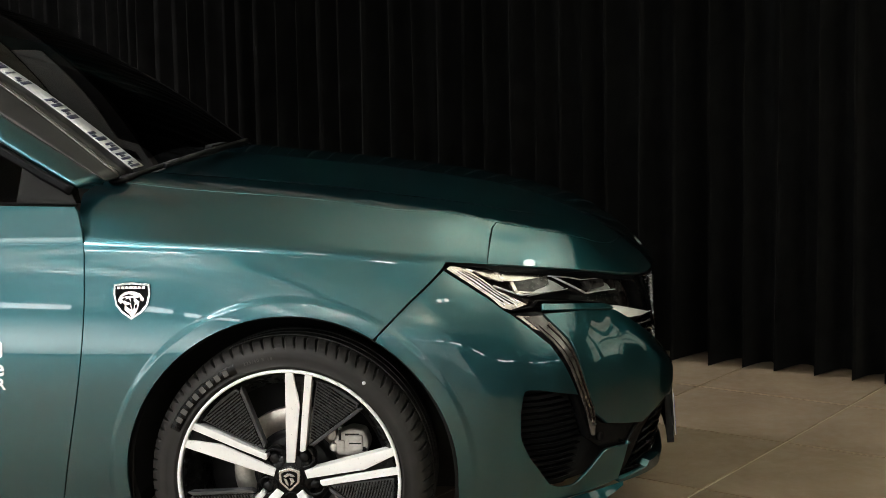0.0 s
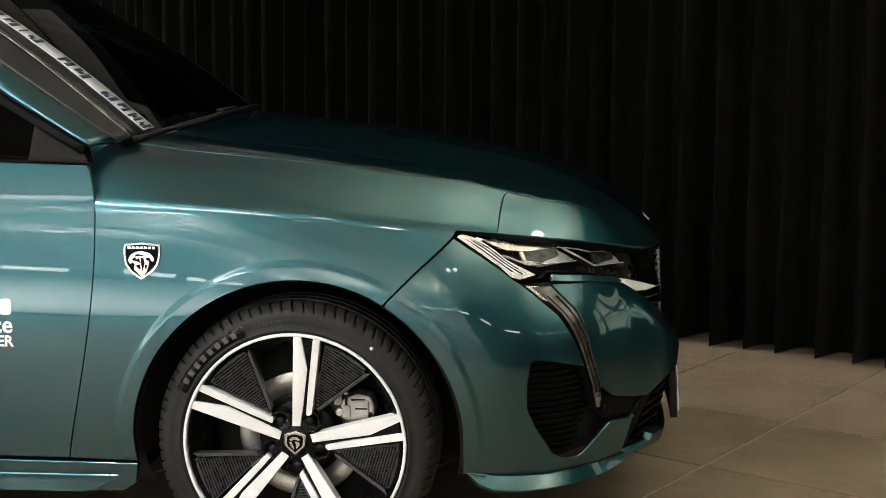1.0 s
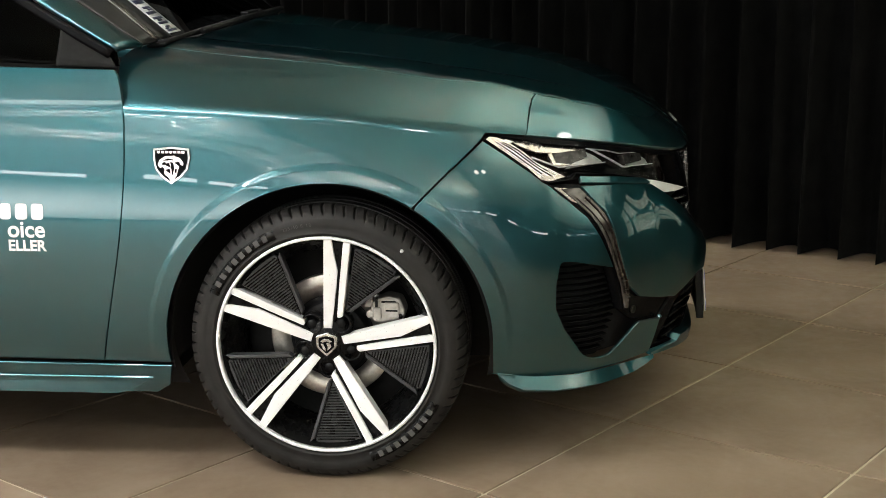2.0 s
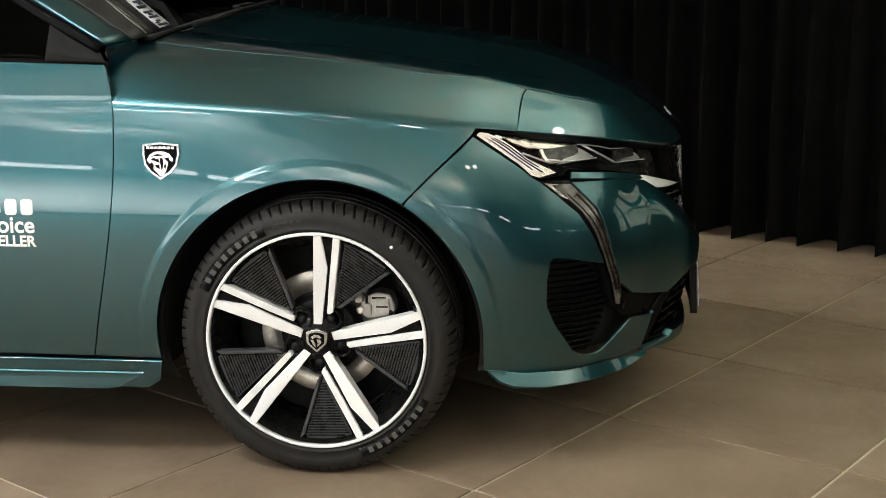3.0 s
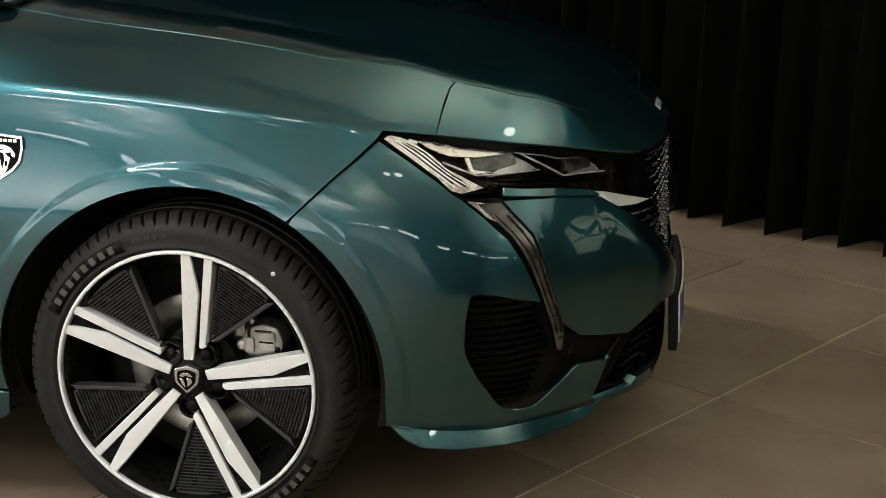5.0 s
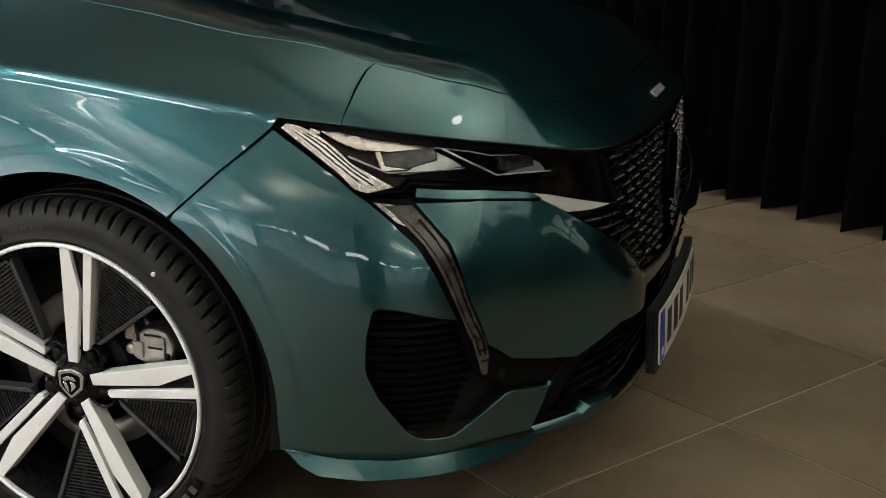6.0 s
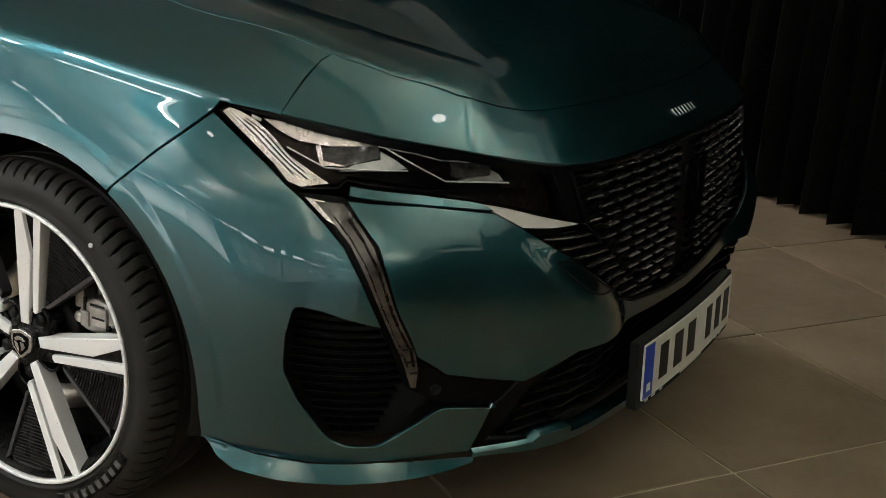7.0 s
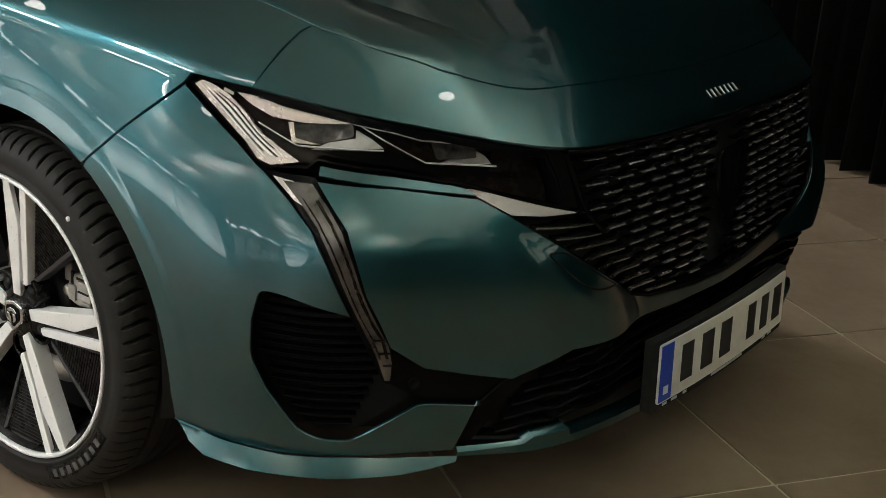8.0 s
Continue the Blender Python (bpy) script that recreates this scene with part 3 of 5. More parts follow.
# a pale fascia closes the space over the curtain; its print shows in the bonnet
bm = bmesh.new()
box(bm, (-1.9, 2.82, RAIL), (3.4, 2.94, CEIL - 0.002), pose(0, 0, 0, 0, 0, TURN), 0.004)
box(bm, (-3.4, 2.82, RAIL + 0.22), (-1.902, 2.94, CEIL - 0.002), pose(0, 0, 0, 0, 0, TURN), 0.004)
tagged(part("fascia", bm, fascia_grey, None), "pale grey fascia over the curtain with dark lettering", "fascia", kind="structure")
# unseen black boards, added so the windscreen mirrors something dark
bm = bmesh.new()
box(bm, (-8.8, 2.84, RAIL), (-3.402, 2.94, CEIL - 0.002), pose(0, 0, 0, 0, 0, TURN), 0.004)
box(bm, (-3.4, 2.84, RAIL), (-1.904, 2.94, RAIL + 0.218), pose(0, 0, 0, 0, 0, TURN), 0.004)
tagged(part("fascia", bm, black_ceiling, None), "unseen black boards added over the curtain to darken the windscreen's reflection", "fascia", kind="structure")
rnd = random.Random(11)
n = -1.8
while n < 2.6:
    bm = bmesh.new()
    w = rnd.uniform(0.05, 0.10)
    box(bm, (n, 2.814, RAIL + 0.10), (n + w, 2.8195, RAIL + rnd.choice((0.30, 0.30, 0.40))), pose(0, 0, 0, 0, 0, TURN))
    tagged(part("print_bar", bm, ink, None), "dark printed bar on the fascia", "lettering", "fascia print", kind="structure")
    n += w + rnd.choice((0.05, 0.06, 0.05, 0.26))
bm = bmesh.new()
box(bm, (-10, -15, CEIL), (10, 2.8, CEIL + 0.15), pose(0, 0, 0, 0, 0, TURN))
tagged(part("ceiling", bm, dark_ceiling, None), "grey showroom ceiling", "ceiling", kind="structure")
# unseen ceiling strip, made black to keep the bonnet and glass dark
bm = bmesh.new()
box(bm, (-10, 2.8, CEIL), (10, 4.2, CEIL + 0.15), pose(0, 0, 0, 0, 0, TURN))
tagged(part("ceiling_black", bm, black_ceiling, None), "unseen black ceiling strip added to keep reflections dark", "ceiling", kind="structure")
bm = bmesh.new()
box(bm, (-9.0, -13.2, 0), (-8.8, 3.6, CEIL), pose(0, 0, 0, 0, 0, TURN))
tagged(part("wall_left", bm, plaster, None), "plain pale plaster wall", "wall", kind="structure")
# the wall beside the car's nose, with a high band of windows
bm = bmesh.new()
for lo, hi in (((8.6, -13.2, 0), (8.8, -4.5, 1.1)), ((8.6, -13.2, 2.55), (8.8, -4.5, CEIL)), ((8.6, -13.2, 1.1), (8.8, -12.4, 2.55))):
    box(bm, lo, hi, pose(0, 0, 0, 0, 0, TURN))
tagged(part("wall_right", bm, plaster, None), "pale plaster wall with a band of windows", "wall", kind="structure")
bm = bmesh.new()
for k in range(6):
    m = -12.4 + 1.58 * k
    box(bm, (8.66, m - 0.035, 1.1), (8.74, m + 0.035, 2.55), pose(0, 0, 0, 0, 0, TURN))
tagged(part("window_4", bm, black_plastic, None), "dark metal mullions of the window band", "window", kind="structure")
bm = bmesh.new()
box(bm, (9.2, -13.6, 0.6), (9.3, -3.4, 3.2), pose(0, 0, 0, 0, 0, TURN))
tagged(part("backdrop", bm, band_glow, None), "pale daylight outside the window band", "backdrop", kind="structure")
# unseen wall, coloured dark so that the lower bumper reflects dark
bm = bmesh.new()
box(bm, (8.6, -4.5, 0), (8.8, 3.6, CEIL), pose(0, 0, 0, 0, 0, TURN))
tagged(part("wall_corner", bm, dark_wall, None), "unseen wall, made dark so the bumper reflects dark", "wall", kind="structure")
# back wall darkened for the same reflections, open for one window
bm = bmesh.new()
for lo, hi in (((-9, 3.6, 0), (1.8, 3.8, CEIL)), ((1.8, 3.6, 0), (4.0, 3.8, 0.7)), ((1.8, 3.6, 2.6), (4.0, 3.8, CEIL)), ((4.0, 3.6, 0), (8.6, 3.8, CEIL))):
    box(bm, lo, hi, pose(0, 0, 0, 0, 0, TURN))
tagged(part("wall_back", bm, dark_wall, None), "unseen wall, made dark for the reflections, with a window past the curtain's end", "wall", kind="structure")
bm = bmesh.new()
for n in (1.83, 2.55, 3.25, 3.97):
    box(bm, (n - 0.03, 3.64, 0.7), (n + 0.03, 3.76, 2.6), pose(0, 0, 0, 0, 0, TURN))
for z in (0.7, 1.62, 2.54):
    box(bm, (1.86, 3.66, z), (3.94, 3.74, z + 0.06), pose(0, 0, 0, 0, 0, TURN))
tagged(part("window_3", bm, black_plastic, None), "dark metal frames of the side window", "window", kind="structure")
bm = bmesh.new()
box(bm, (1.2, 4.2, 0.2), (5.2, 4.3, 3.1), pose(0, 0, 0, 0, 0, TURN))
tagged(part("backdrop", bm, side_glow, None), "dim green daylight outside the side window", "backdrop", kind="structure")
# the wall behind the camera, with a low band of windows
SILL, HEAD, WALL_M = 0.12, 2.55, -13.2
bm = bmesh.new()
for lo, hi in (((-8.8, WALL_M, 0), (8.6, WALL_M + 0.2, SILL)), ((-8.8, WALL_M, HEAD), (8.6, WALL_M + 0.2, CEIL)), ((-8.8, WALL_M, SILL), (-8.2, WALL_M + 0.2, HEAD)), ((8.2, WALL_M, SILL), (8.6, WALL_M + 0.2, HEAD))):
    box(bm, lo, hi, pose(0, 0, 0, 0, 0, TURN))
tagged(part("wall_front", bm, plaster, None), "pale plaster wall with a band of windows", "wall", kind="structure")
bm = bmesh.new()
for n in (-8.2, -6.0, 5.0, 8.2):
    box(bm, (n - 0.03, WALL_M + 0.04, SILL), (n + 0.03, WALL_M + 0.16, HEAD), pose(0, 0, 0, 0, 0, TURN))
box(bm, (-8.2, WALL_M + 0.05, SILL), (8.2, WALL_M + 0.15, SILL + 0.08), pose(0, 0, 0, 0, 0, TURN))
tagged(part("window_1", bm, black_plastic, None), "dark metal window frames in a long band", "window", kind="structure")
bm = bmesh.new()
box(bm, (-9.6, WALL_M - 0.6, 0.05), (9.2, WALL_M - 0.5, 3.0), pose(0, 0, 0, 0, 0, TURN))
tagged(part("backdrop", bm, day_glow, None), "pale daylight outside the windows", "backdrop", kind="structure")
# glowing boxes added high on this and the right wall, for glints in the paint
rnd = random.Random(5)
bm = bmesh.new()
n = -8.0
while n < 7.6:
    w = rnd.uniform(0.25, 1.3)
    z = 2.72 + rnd.choice((0.0, 0.0, 0.06))
    box(bm, (n, WALL_M + 0.2, z), (n + w, WALL_M + 0.22, z + rnd.uniform(0.07, 0.16)), pose(0, 0, 0, 0, 0, TURN), 0.004)
    n += w + rnd.uniform(0.12, 0.7)
m = -12.6
while m < -2.0:
    w = rnd.uniform(0.25, 1.1)
    z = 2.72 + rnd.choice((0.0, 0.0, 0.06))
    box(bm, (8.58, m, z), (8.60, m + w, z + rnd.uniform(0.07, 0.16)), pose(0, 0, 0, 0, 0, TURN), 0.004)
    m += w + rnd.uniform(0.15, 0.8)
tagged(part("glow_row", bm, glint_glow, None), "broken row of glowing boxes added to make glints in the paint", "window", kind="structure")
for k in range(9):
    bm = bmesh.new()
    m = 2.0 - 1.75 * k
    box(bm, (-8.8, m - 0.06, CEIL - 0.14), (8.6, m + 0.06, CEIL - 0.002), pose(0, 0, 0, 0, 0, TURN), 0.008)
    tagged(part("trim", bm, dark_ceiling, None), "grey ceiling beam", "beam", kind="structure")

# bodies for the added strip lights
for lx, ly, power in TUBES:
    thing = tagged(new("strip_light"), "unseen white strip light with a frosted tube, added to light the room", "ceiling light", "strip lights")
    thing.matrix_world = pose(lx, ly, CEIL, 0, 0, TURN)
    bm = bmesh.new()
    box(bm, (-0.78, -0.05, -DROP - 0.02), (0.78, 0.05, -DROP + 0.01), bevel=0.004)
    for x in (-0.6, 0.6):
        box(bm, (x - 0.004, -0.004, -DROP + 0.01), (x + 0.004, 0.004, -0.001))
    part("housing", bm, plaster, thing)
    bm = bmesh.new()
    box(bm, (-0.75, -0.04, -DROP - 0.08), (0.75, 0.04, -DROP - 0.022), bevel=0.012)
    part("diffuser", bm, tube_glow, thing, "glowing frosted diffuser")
# SPOTS follow ovals mirrored in the paint; the DOWNLIGHTS fittings are added
for lx, ly in [tuple(along(n, m)[:2]) for n, m in SPOTS] + [q[:2] for q in DOWNLIGHTS]:
    thing = tagged(new("ceiling_spot"), "round white ceiling spotlight", "ceiling light", "ceiling spots")
    thing.matrix_world = pose(lx, ly, CEIL)
    bm = bmesh.new()
    turned(bm, [(0.0, -0.001), (0.155, -0.001), (0.155, 0.06), (0.145, 0.075), (0.138, 0.06)], 28, pose(0, 0, 0, -90))
    part("can", bm, plaster, thing)
    bm = bmesh.new()
    turned(bm, [(0.138, 0.062), (0.10, 0.068), (0.0, 0.070)], 28, pose(0, 0, 0, -90))
    part("lens", bm, spot_glow, thing, "glowing round lens")

# added uplight bowls, glowing like the ceiling so reflections hide them
for lx, ly in UPLIGHTS + BACK + SIDE:
    thing = tagged(new("added_bowl"), "unseen round bowl added to brighten the ceiling", "pendant lamp", "pendant bowls")
    thing.matrix_world = pose(lx, ly, CEIL)
    bm = bmesh.new()
    turned(bm, [(0.13, HANG), (0.135, HANG), (0.12, HANG + 0.05), (0.05, HANG + 0.08), (0.0, HANG + 0.085), (0.0, HANG + 0.08), (0.11, HANG + 0.045), (0.13, HANG)], 32, pose(0, 0, 0, -90))
    part("bowl", bm, bowl_glow, thing, "bowl glowing about as bright as the ceiling to hide it in reflections")
    bm = bmesh.new()
    for k in range(3):
        box(bm, (0.128, -0.002, -HANG - 0.01), (0.132, 0.002, -0.001), pose(0, 0, 0, 0, 0, 120 * k))
    part("hanger", bm, plaster, thing)

# ---- the car ----
car = tagged(new("car"), "glossy teal hatchback parked on the tiled showroom floor", "car")


def arch(a0, a1, n=26, r=0.366):
    return [(0.008 + r * math.cos(radians(a0 + (a1 - a0) * k / n)), 0.316 + r * math.sin(radians(a0 + (a1 - a0) * k / n))) for k in range(n + 1)]


def seam_points(s0, s1, step=0.015):
    n = max(2, round(abs(s1 - s0) / step))
    return [(s, float(seam_height(s))) for s in np.linspace(s0, s1, n + 1)]


def at_seam(q):
    return abs(q[1] - seam_height(q[0])) < 2e-3


def at_plan_seam(q):
    m = q[1] if q[1] < C else 2 * C - q[1]
    return abs(m - np.interp(q[0], seam_x, seam_y)) < 3e-3


DOOR_LINE = [(-0.513, 0.268), (-0.484, 0.40), (-0.461, 0.515), (-0.446, 0.62), (-0.440, 0.72), (-0.441, 0.82)]
GAP = 0.0015
mirror_y = lambda pts: [(x, 2 * C - y) for x, y in pts[::-1]]


def smooth_line(points, per=4):
    """A flowing line through points."""
    pts = [Vector(p) for p in points]
    out = []
    for i in range(len(pts) - 1):
        a, b, c, d = pts[max(i - 1, 0)], pts[i], pts[i + 1], pts[min(i + 2, len(pts) - 1)]
        for k in range(per):
            t = k / per
            out.append(tuple(0.5 * (2 * b + (c - a) * t + (2 * a - 5 * b + 4 * c - d) * t * t + (3 * b - a - 3 * c + d) * t**3)))
    return out + [tuple(pts[-1])]


MID = S_FRONT + C - AY


def rolled(surface):
    """The bumper's skin with its upper edge rolled back towards the lamps."""
    def at(s, z):
        p, n = surface(s, z)
        aim = np.radians(np.interp(z, (0.30, 0.48, 0.545, 0.58, 0.61, 0.64, 0.67), (2, 5, 11, 21, 29, 35, 38)))
        m = np.where(s > MID, 2 * MID - s, s)
        k = np.interp(m, (0.50, 0.64), (0, 1))
        level = np.arcsin(np.clip(n[:, 2], -1, 1))
        e = level * (1 - k) + aim * k
        flat = unit(np.stack([n[:, 0], n[:, 1], 0 * e], -1))
        return p, flat * np.cos(e)[:, None] + np.stack([0 * e, 0 * e, np.sin(e)], -1)
    return at


def crest(s, far=False):
    """The mean of the side's and the top's directions along their common edge."""
    edge = seam(s)
    a, b = on_side()(s, seam_height(s))[1], on_top(edge[:, 0], edge[:, 1] + 0.004)[1]
    n = unit(a + b)
    if far:
        n[:, 1] *= -1
    return n


def softened(surface, far=False, width=0.016):
    """The side skin with its upper edge eased into the wing's top."""
    def at(s, z):
        p, n = surface(s, z)
        k = np.clip(1 - (seam_height(s) - z) / width, 0, 1)[:, None]
        return p, unit(n * (1 - k) + crest(s, far) * k)
    return at


def softened_top(x, y, width=0.016):
    p, n = on_top(x, y)
    far = y > C
    m = np.where(far, 2 * C - y, y)
    k = np.clip(1 - (m - np.interp(x, seam_x, seam_y)) / width, 0, 1)[:, None]
    c = crest(np.interp(x, seam_x, _ss[_order]))
    c[:, 1] = np.where(far, -c[:, 1], c[:, 1])
    return p, unit(n * (1 - k) + c * k)


half_edge = smooth_line(BONNET_EDGE)

for far in (False, True):
    surf = on_side(0, far)
    # wing: side and top
    low = smooth_line(DOOR_LINE) + [(s, z + GAP) for s, z in seam_points(-0.445, 0.362)] + [(0.353, 0.774), (0.275, 0.704)] + arch(58.6, 187.8)
    plan = [tuple(seam(s)[0][:2]) for s in np.linspace(-0.445, 0.468, 62)]
    plan = plan + [(0.446, 0.17), (0.451, 0.205), (0.459, 0.2215)]
    back_edge = [p for p in half_edge if p[0] < 0.457][::-1]
    plan = plan + back_edge + [(-0.445, 0.21), (-0.47, 0.19), (-0.478, 0.13), (-0.468, 0.07)]
    if far:
        plan = [(x, 2 * C - y) for x, y in plan][::-1]
    ribs = [[(q, float(seam_height(q)) - d) for q in np.linspace(-0.43, 0.325, 110)] for d in (0.005, 0.010, 0.015, 0.020, 0.026, 0.033)]
    ledge = [[(px, py + d) for px, py in (tuple(seam(q)[0][:2]) for q in np.linspace(-0.43, 0.43, 110))] for d in (0.005, 0.010, 0.015, 0.020)]
    if far:
        ledge = [[(px, 2 * C - py) for px, py in run] for run in ledge]
    wing = sheet("front_wing", [patch(low, softened(surf, far), 0.011, gap=GAP, keep=at_seam, flip=far, folds=ribs + [arch(62, 186, 100, FLARE - 0.018 * k / 5) for k in range(-1, 7)]),
                                patch(plan, softened_top, 0.012, gap=0, keep=at_plan_seam, folds=ledge)], paint, car)
    # door with its sill below
    door = [(-1.55, 0.268)] + smooth_line(DOOR_LINE) + [(-0.445, 0.872), (-0.452, 0.915), (-0.46, 0.928), (-1.55, 0.955)]
    door = sheet("front_door", [patch(door, surf, 0.022, gap=GAP, flip=far)], paint, car)
    sill = sheet("sill", [patch([(-1.55, 0.186), (-0.40, 0.186), (-0.368, 0.206), (-0.356, 0.258), (-1.55, 0.258)], surf, 0.02, gap=0.001, flip=far)], paint, car)
    skirt = sheet("side_skirt", [patch([(-1.55, 0.187), (-0.49, 0.188), (-0.462, 0.194), (-0.405, 0.226), (-1.55, 0.222)], on_blade(0.223, 0.006, 0.35, far), 0.012, lip=0.02, flip=far)], paint, car, "painted skirt blade")
    # bumper, in the pieces that its joints show
    FANG_IN = [(0.512, 0.667), (0.552, 0.634), (0.589, 0.598), (0.612, 0.556), (0.632, 0.512), (0.648, 0.478)]
    INTAKE = [(0.656, 0.456), (0.602, 0.486), (0.558, 0.499), (0.521, 0.503), (0.511, 0.455), (0.510, 0.396), (0.533, 0.347), (0.582, 0.280), (0.610, 0.267), (0.657, 0.265), (0.756, 0.328), (0.850, 0.319)]
    FOOT = [(0.816, 0.238), (0.66, 0.236), (0.557, 0.233), (0.466, 0.237), (0.386, 0.247)]
    corner = [(0.209, 0.636), (0.278, 0.704), (0.354, 0.770), (0.413, 0.734), (0.465, 0.700), (0.495, 0.677)] + FANG_IN + rounded(INTAKE, 0.012)[2:] + FOOT + arch(-10.5, 57.8, 16)
    sheet("bumper_corner", [patch(corner, rolled(surf), 0.015, lip=0.010, gap=GAP / 2, flip=far, folds=[arch(-8, 54, 50, FLARE - 0.018 * k / 5) for k in range(-1, 7)])], paint, car, "painted bumper corner with an air intake")
    strip = [(0.592, 0.671), (0.706, 0.661), (0.829, 0.648), (0.812, 0.659), (0.792, 0.664), (0.705, 0.676), (0.623, 0.683), (0.594, 0.686)]
    sheet("bumper_strip", [patch(strip, rolled(surf), 0.012, gap=0.001, flip=far)], paint, car)
    lip_line = [(0.384, 0.250), (0.466, 0.2405), (0.557, 0.2365), (0.66, 0.239), (0.818, 0.234), (0.814, 0.2265), (0.775, 0.2190), (0.732, 0.2140), (0.618, 0.210), (0.509, 0.209), (0.44, 0.215), (0.41, 0.228)]
    sheet("bumper_lip", [patch(lip_line, on_blade(0.245, 0.004, 0.80, far), 0.009, lip=0.03, flip=far)], paint, car, "painted lip along the bumper's foot")

# the middle of the bumper and the nose run across both sides


def across(s, z, lift=0.0):
    """The front skin past the middle line, s running on to the other side."""
    m = np.where(s > MID, 2 * MID - s, s)
    p = side(m, z, lift)
    p[:, 1] = np.where(s > MID, 2 * C - p[:, 1], p[:, 1])
    return p


def on_front(lift=0.0):
    def at(s, z):
        e = 2e-4
        p = across(s, z, lift)
        return p, unit(np.cross(across(s + e, z, lift) - across(s - e, z, lift), across(s, z + e, lift) - across(s, z - e, lift)))
    return at


mirror_s = lambda pts: [(2 * MID - s, z) for s, z in pts[::-1]]
UPPER = rounded([(0.829, 0.644), (0.871, 0.620), (0.949, 0.566), (1.027, 0.505), (1.094, 0.460), (1.165, 0.437), (1.318, 0.420), (MID, 0.418)], 0.02)[3:-3]
UPPER = [(0.829, 0.644)] + UPPER + [(MID, 0.418)]
LOWER = [(0.590, 0.664), (0.638, 0.603), (0.668, 0.507), (0.690, 0.462), (0.706, 0.425), (0.757, 0.388), (0.82, 0.374), (0.883, 0.364), (0.956, 0.410), (1.081, 0.413), (1.261, 0.402), (MID, 0.399)]
PANEL_TOP = [(0.829, 0.6455), (0.706, 0.6595), (0.590, 0.6695)]
front_outline = LOWER[:-1] + [(MID, 0.399)] + mirror_s(LOWER[:-1]) + mirror_s(PANEL_TOP)[1:] + [(2 * MID - s, z) for s, z in UPPER[1:-1]] + UPPER[::-1] + PANEL_TOP[1:-1]
sheet("bumper_front", [patch(front_outline, rolled(on_front()), 0.017, lip=0.010, gap=0.001)], paint, car)

nose_rim = [tuple(seam(s)[0][:2]) for s in np.linspace(0.468, MID, 90)]
edge_front = [p for p in half_edge if p[0] > 0.461]
nose_plan = nose_rim + mirror_y(nose_rim)[1:] + [(x, 2 * C - y) for x, y in [(0.453, 0.205), (0.461, 0.2235)]] + [(x, 2 * C - y) for x, y in edge_front[:-1]] + edge_front[::-1] + [(0.461, 0.2235), (0.453, 0.205)]
sheet("nose_panel", [patch(nose_plan, on_top, 0.016, gap=GAP / 2)], paint, car)
REAR = [(-0.40, 0.205), (-0.375, 0.30), (-0.33, 0.45), (-0.30, 0.62), (-0.285, C)]
rear = smooth_line(REAR)
bonnet = half_edge + mirror_y(half_edge)[1:] + mirror_y(rear)[1:-1] + rear[::-1][:-1]
creases = []
for shift in (-0.012, -0.005, -0.0015, 0.0015, 0.005, 0.012):
    run = [(x, float(crease_line(x)) + shift) for x in np.linspace(-0.26, 0.64, 60)]
    creases += [run, [(x, 2 * C - y) for x, y in run]]
sheet("bonnet", [patch(bonnet, on_top, 0.014, gap=GAP, folds=creases)], paint, car)

# black filler shell standing in for shade behind joints, lamps and openings
inner = []
for far in (False, True):
    liner_outline = [(-1.5, 0.19), (-0.40, 0.19)] + arch(200, -9, 40, 0.374) + [(0.45, 0.255), (0.80, 0.25), (MID, 0.24)] + seam_points(MID, -1.5, 0.05)
    inner.append(patch(liner_outline, on_side(-0.07, far), 0.04, lip=0, flip=far))
inner_plan = [tuple(seam(s)[0][:2]) for s in np.linspace(-0.45, 1.0, 60)]
inner_plan = [(x - (0.06 if x > 0.3 else 0.01), y + (0.07 if x > 0.3 else 0.012)) for x, y in inner_plan]
inner_plan += mirror_y(inner_plan)


def under_top(x, y):
    p, n = on_top(x, y)
    p[:, 2] -= 0.02
    return p, n


inner.append(patch(inner_plan, under_top, 0.04, lip=0))
sheet("inner_structure", inner, liner, car, "black filler shell standing in for the shade inside the body")
for cy in (0.0, 2 * C):
    s = 1 if cy == 0 else -1
    bm = bmesh.new()
    turned(bm, [(0.362, cy + s * 0.012), (0.385, cy + s * 0.05), (0.385, cy + s * 0.30), (0.05, cy + s * 0.32)], 48, pose(0.008, 0, 0.316), radians(-10), radians(200))
    arch_shell = part("arch_liner", bm, liner, car, "black felt wheel arch liner")
    for a in (84, 90, 97, 38):
        bm = bmesh.new()
        turned(bm, [(0.0, -0.003), (0.0032, -0.003), (0.0042, 0.0), (0.0042, 0.004)], 12, pose(0.008 + 0.3705 * math.cos(radians(a)), cy + s * 0.02, 0.316 + 0.3705 * math.sin(radians(a))))
        part("liner_clip", bm, grey_vinyl, arch_shell)
bm = bmesh.new()
box(bm, (-1.5, 0.10, 0.17), (-0.42, 2 * C - 0.10, 0.20))
box(bm, (-1.5, 0.34, 0.2), (0.5, 2 * C - 0.34, 0.80))
part("underbody", bm, liner, car, "black underbody")


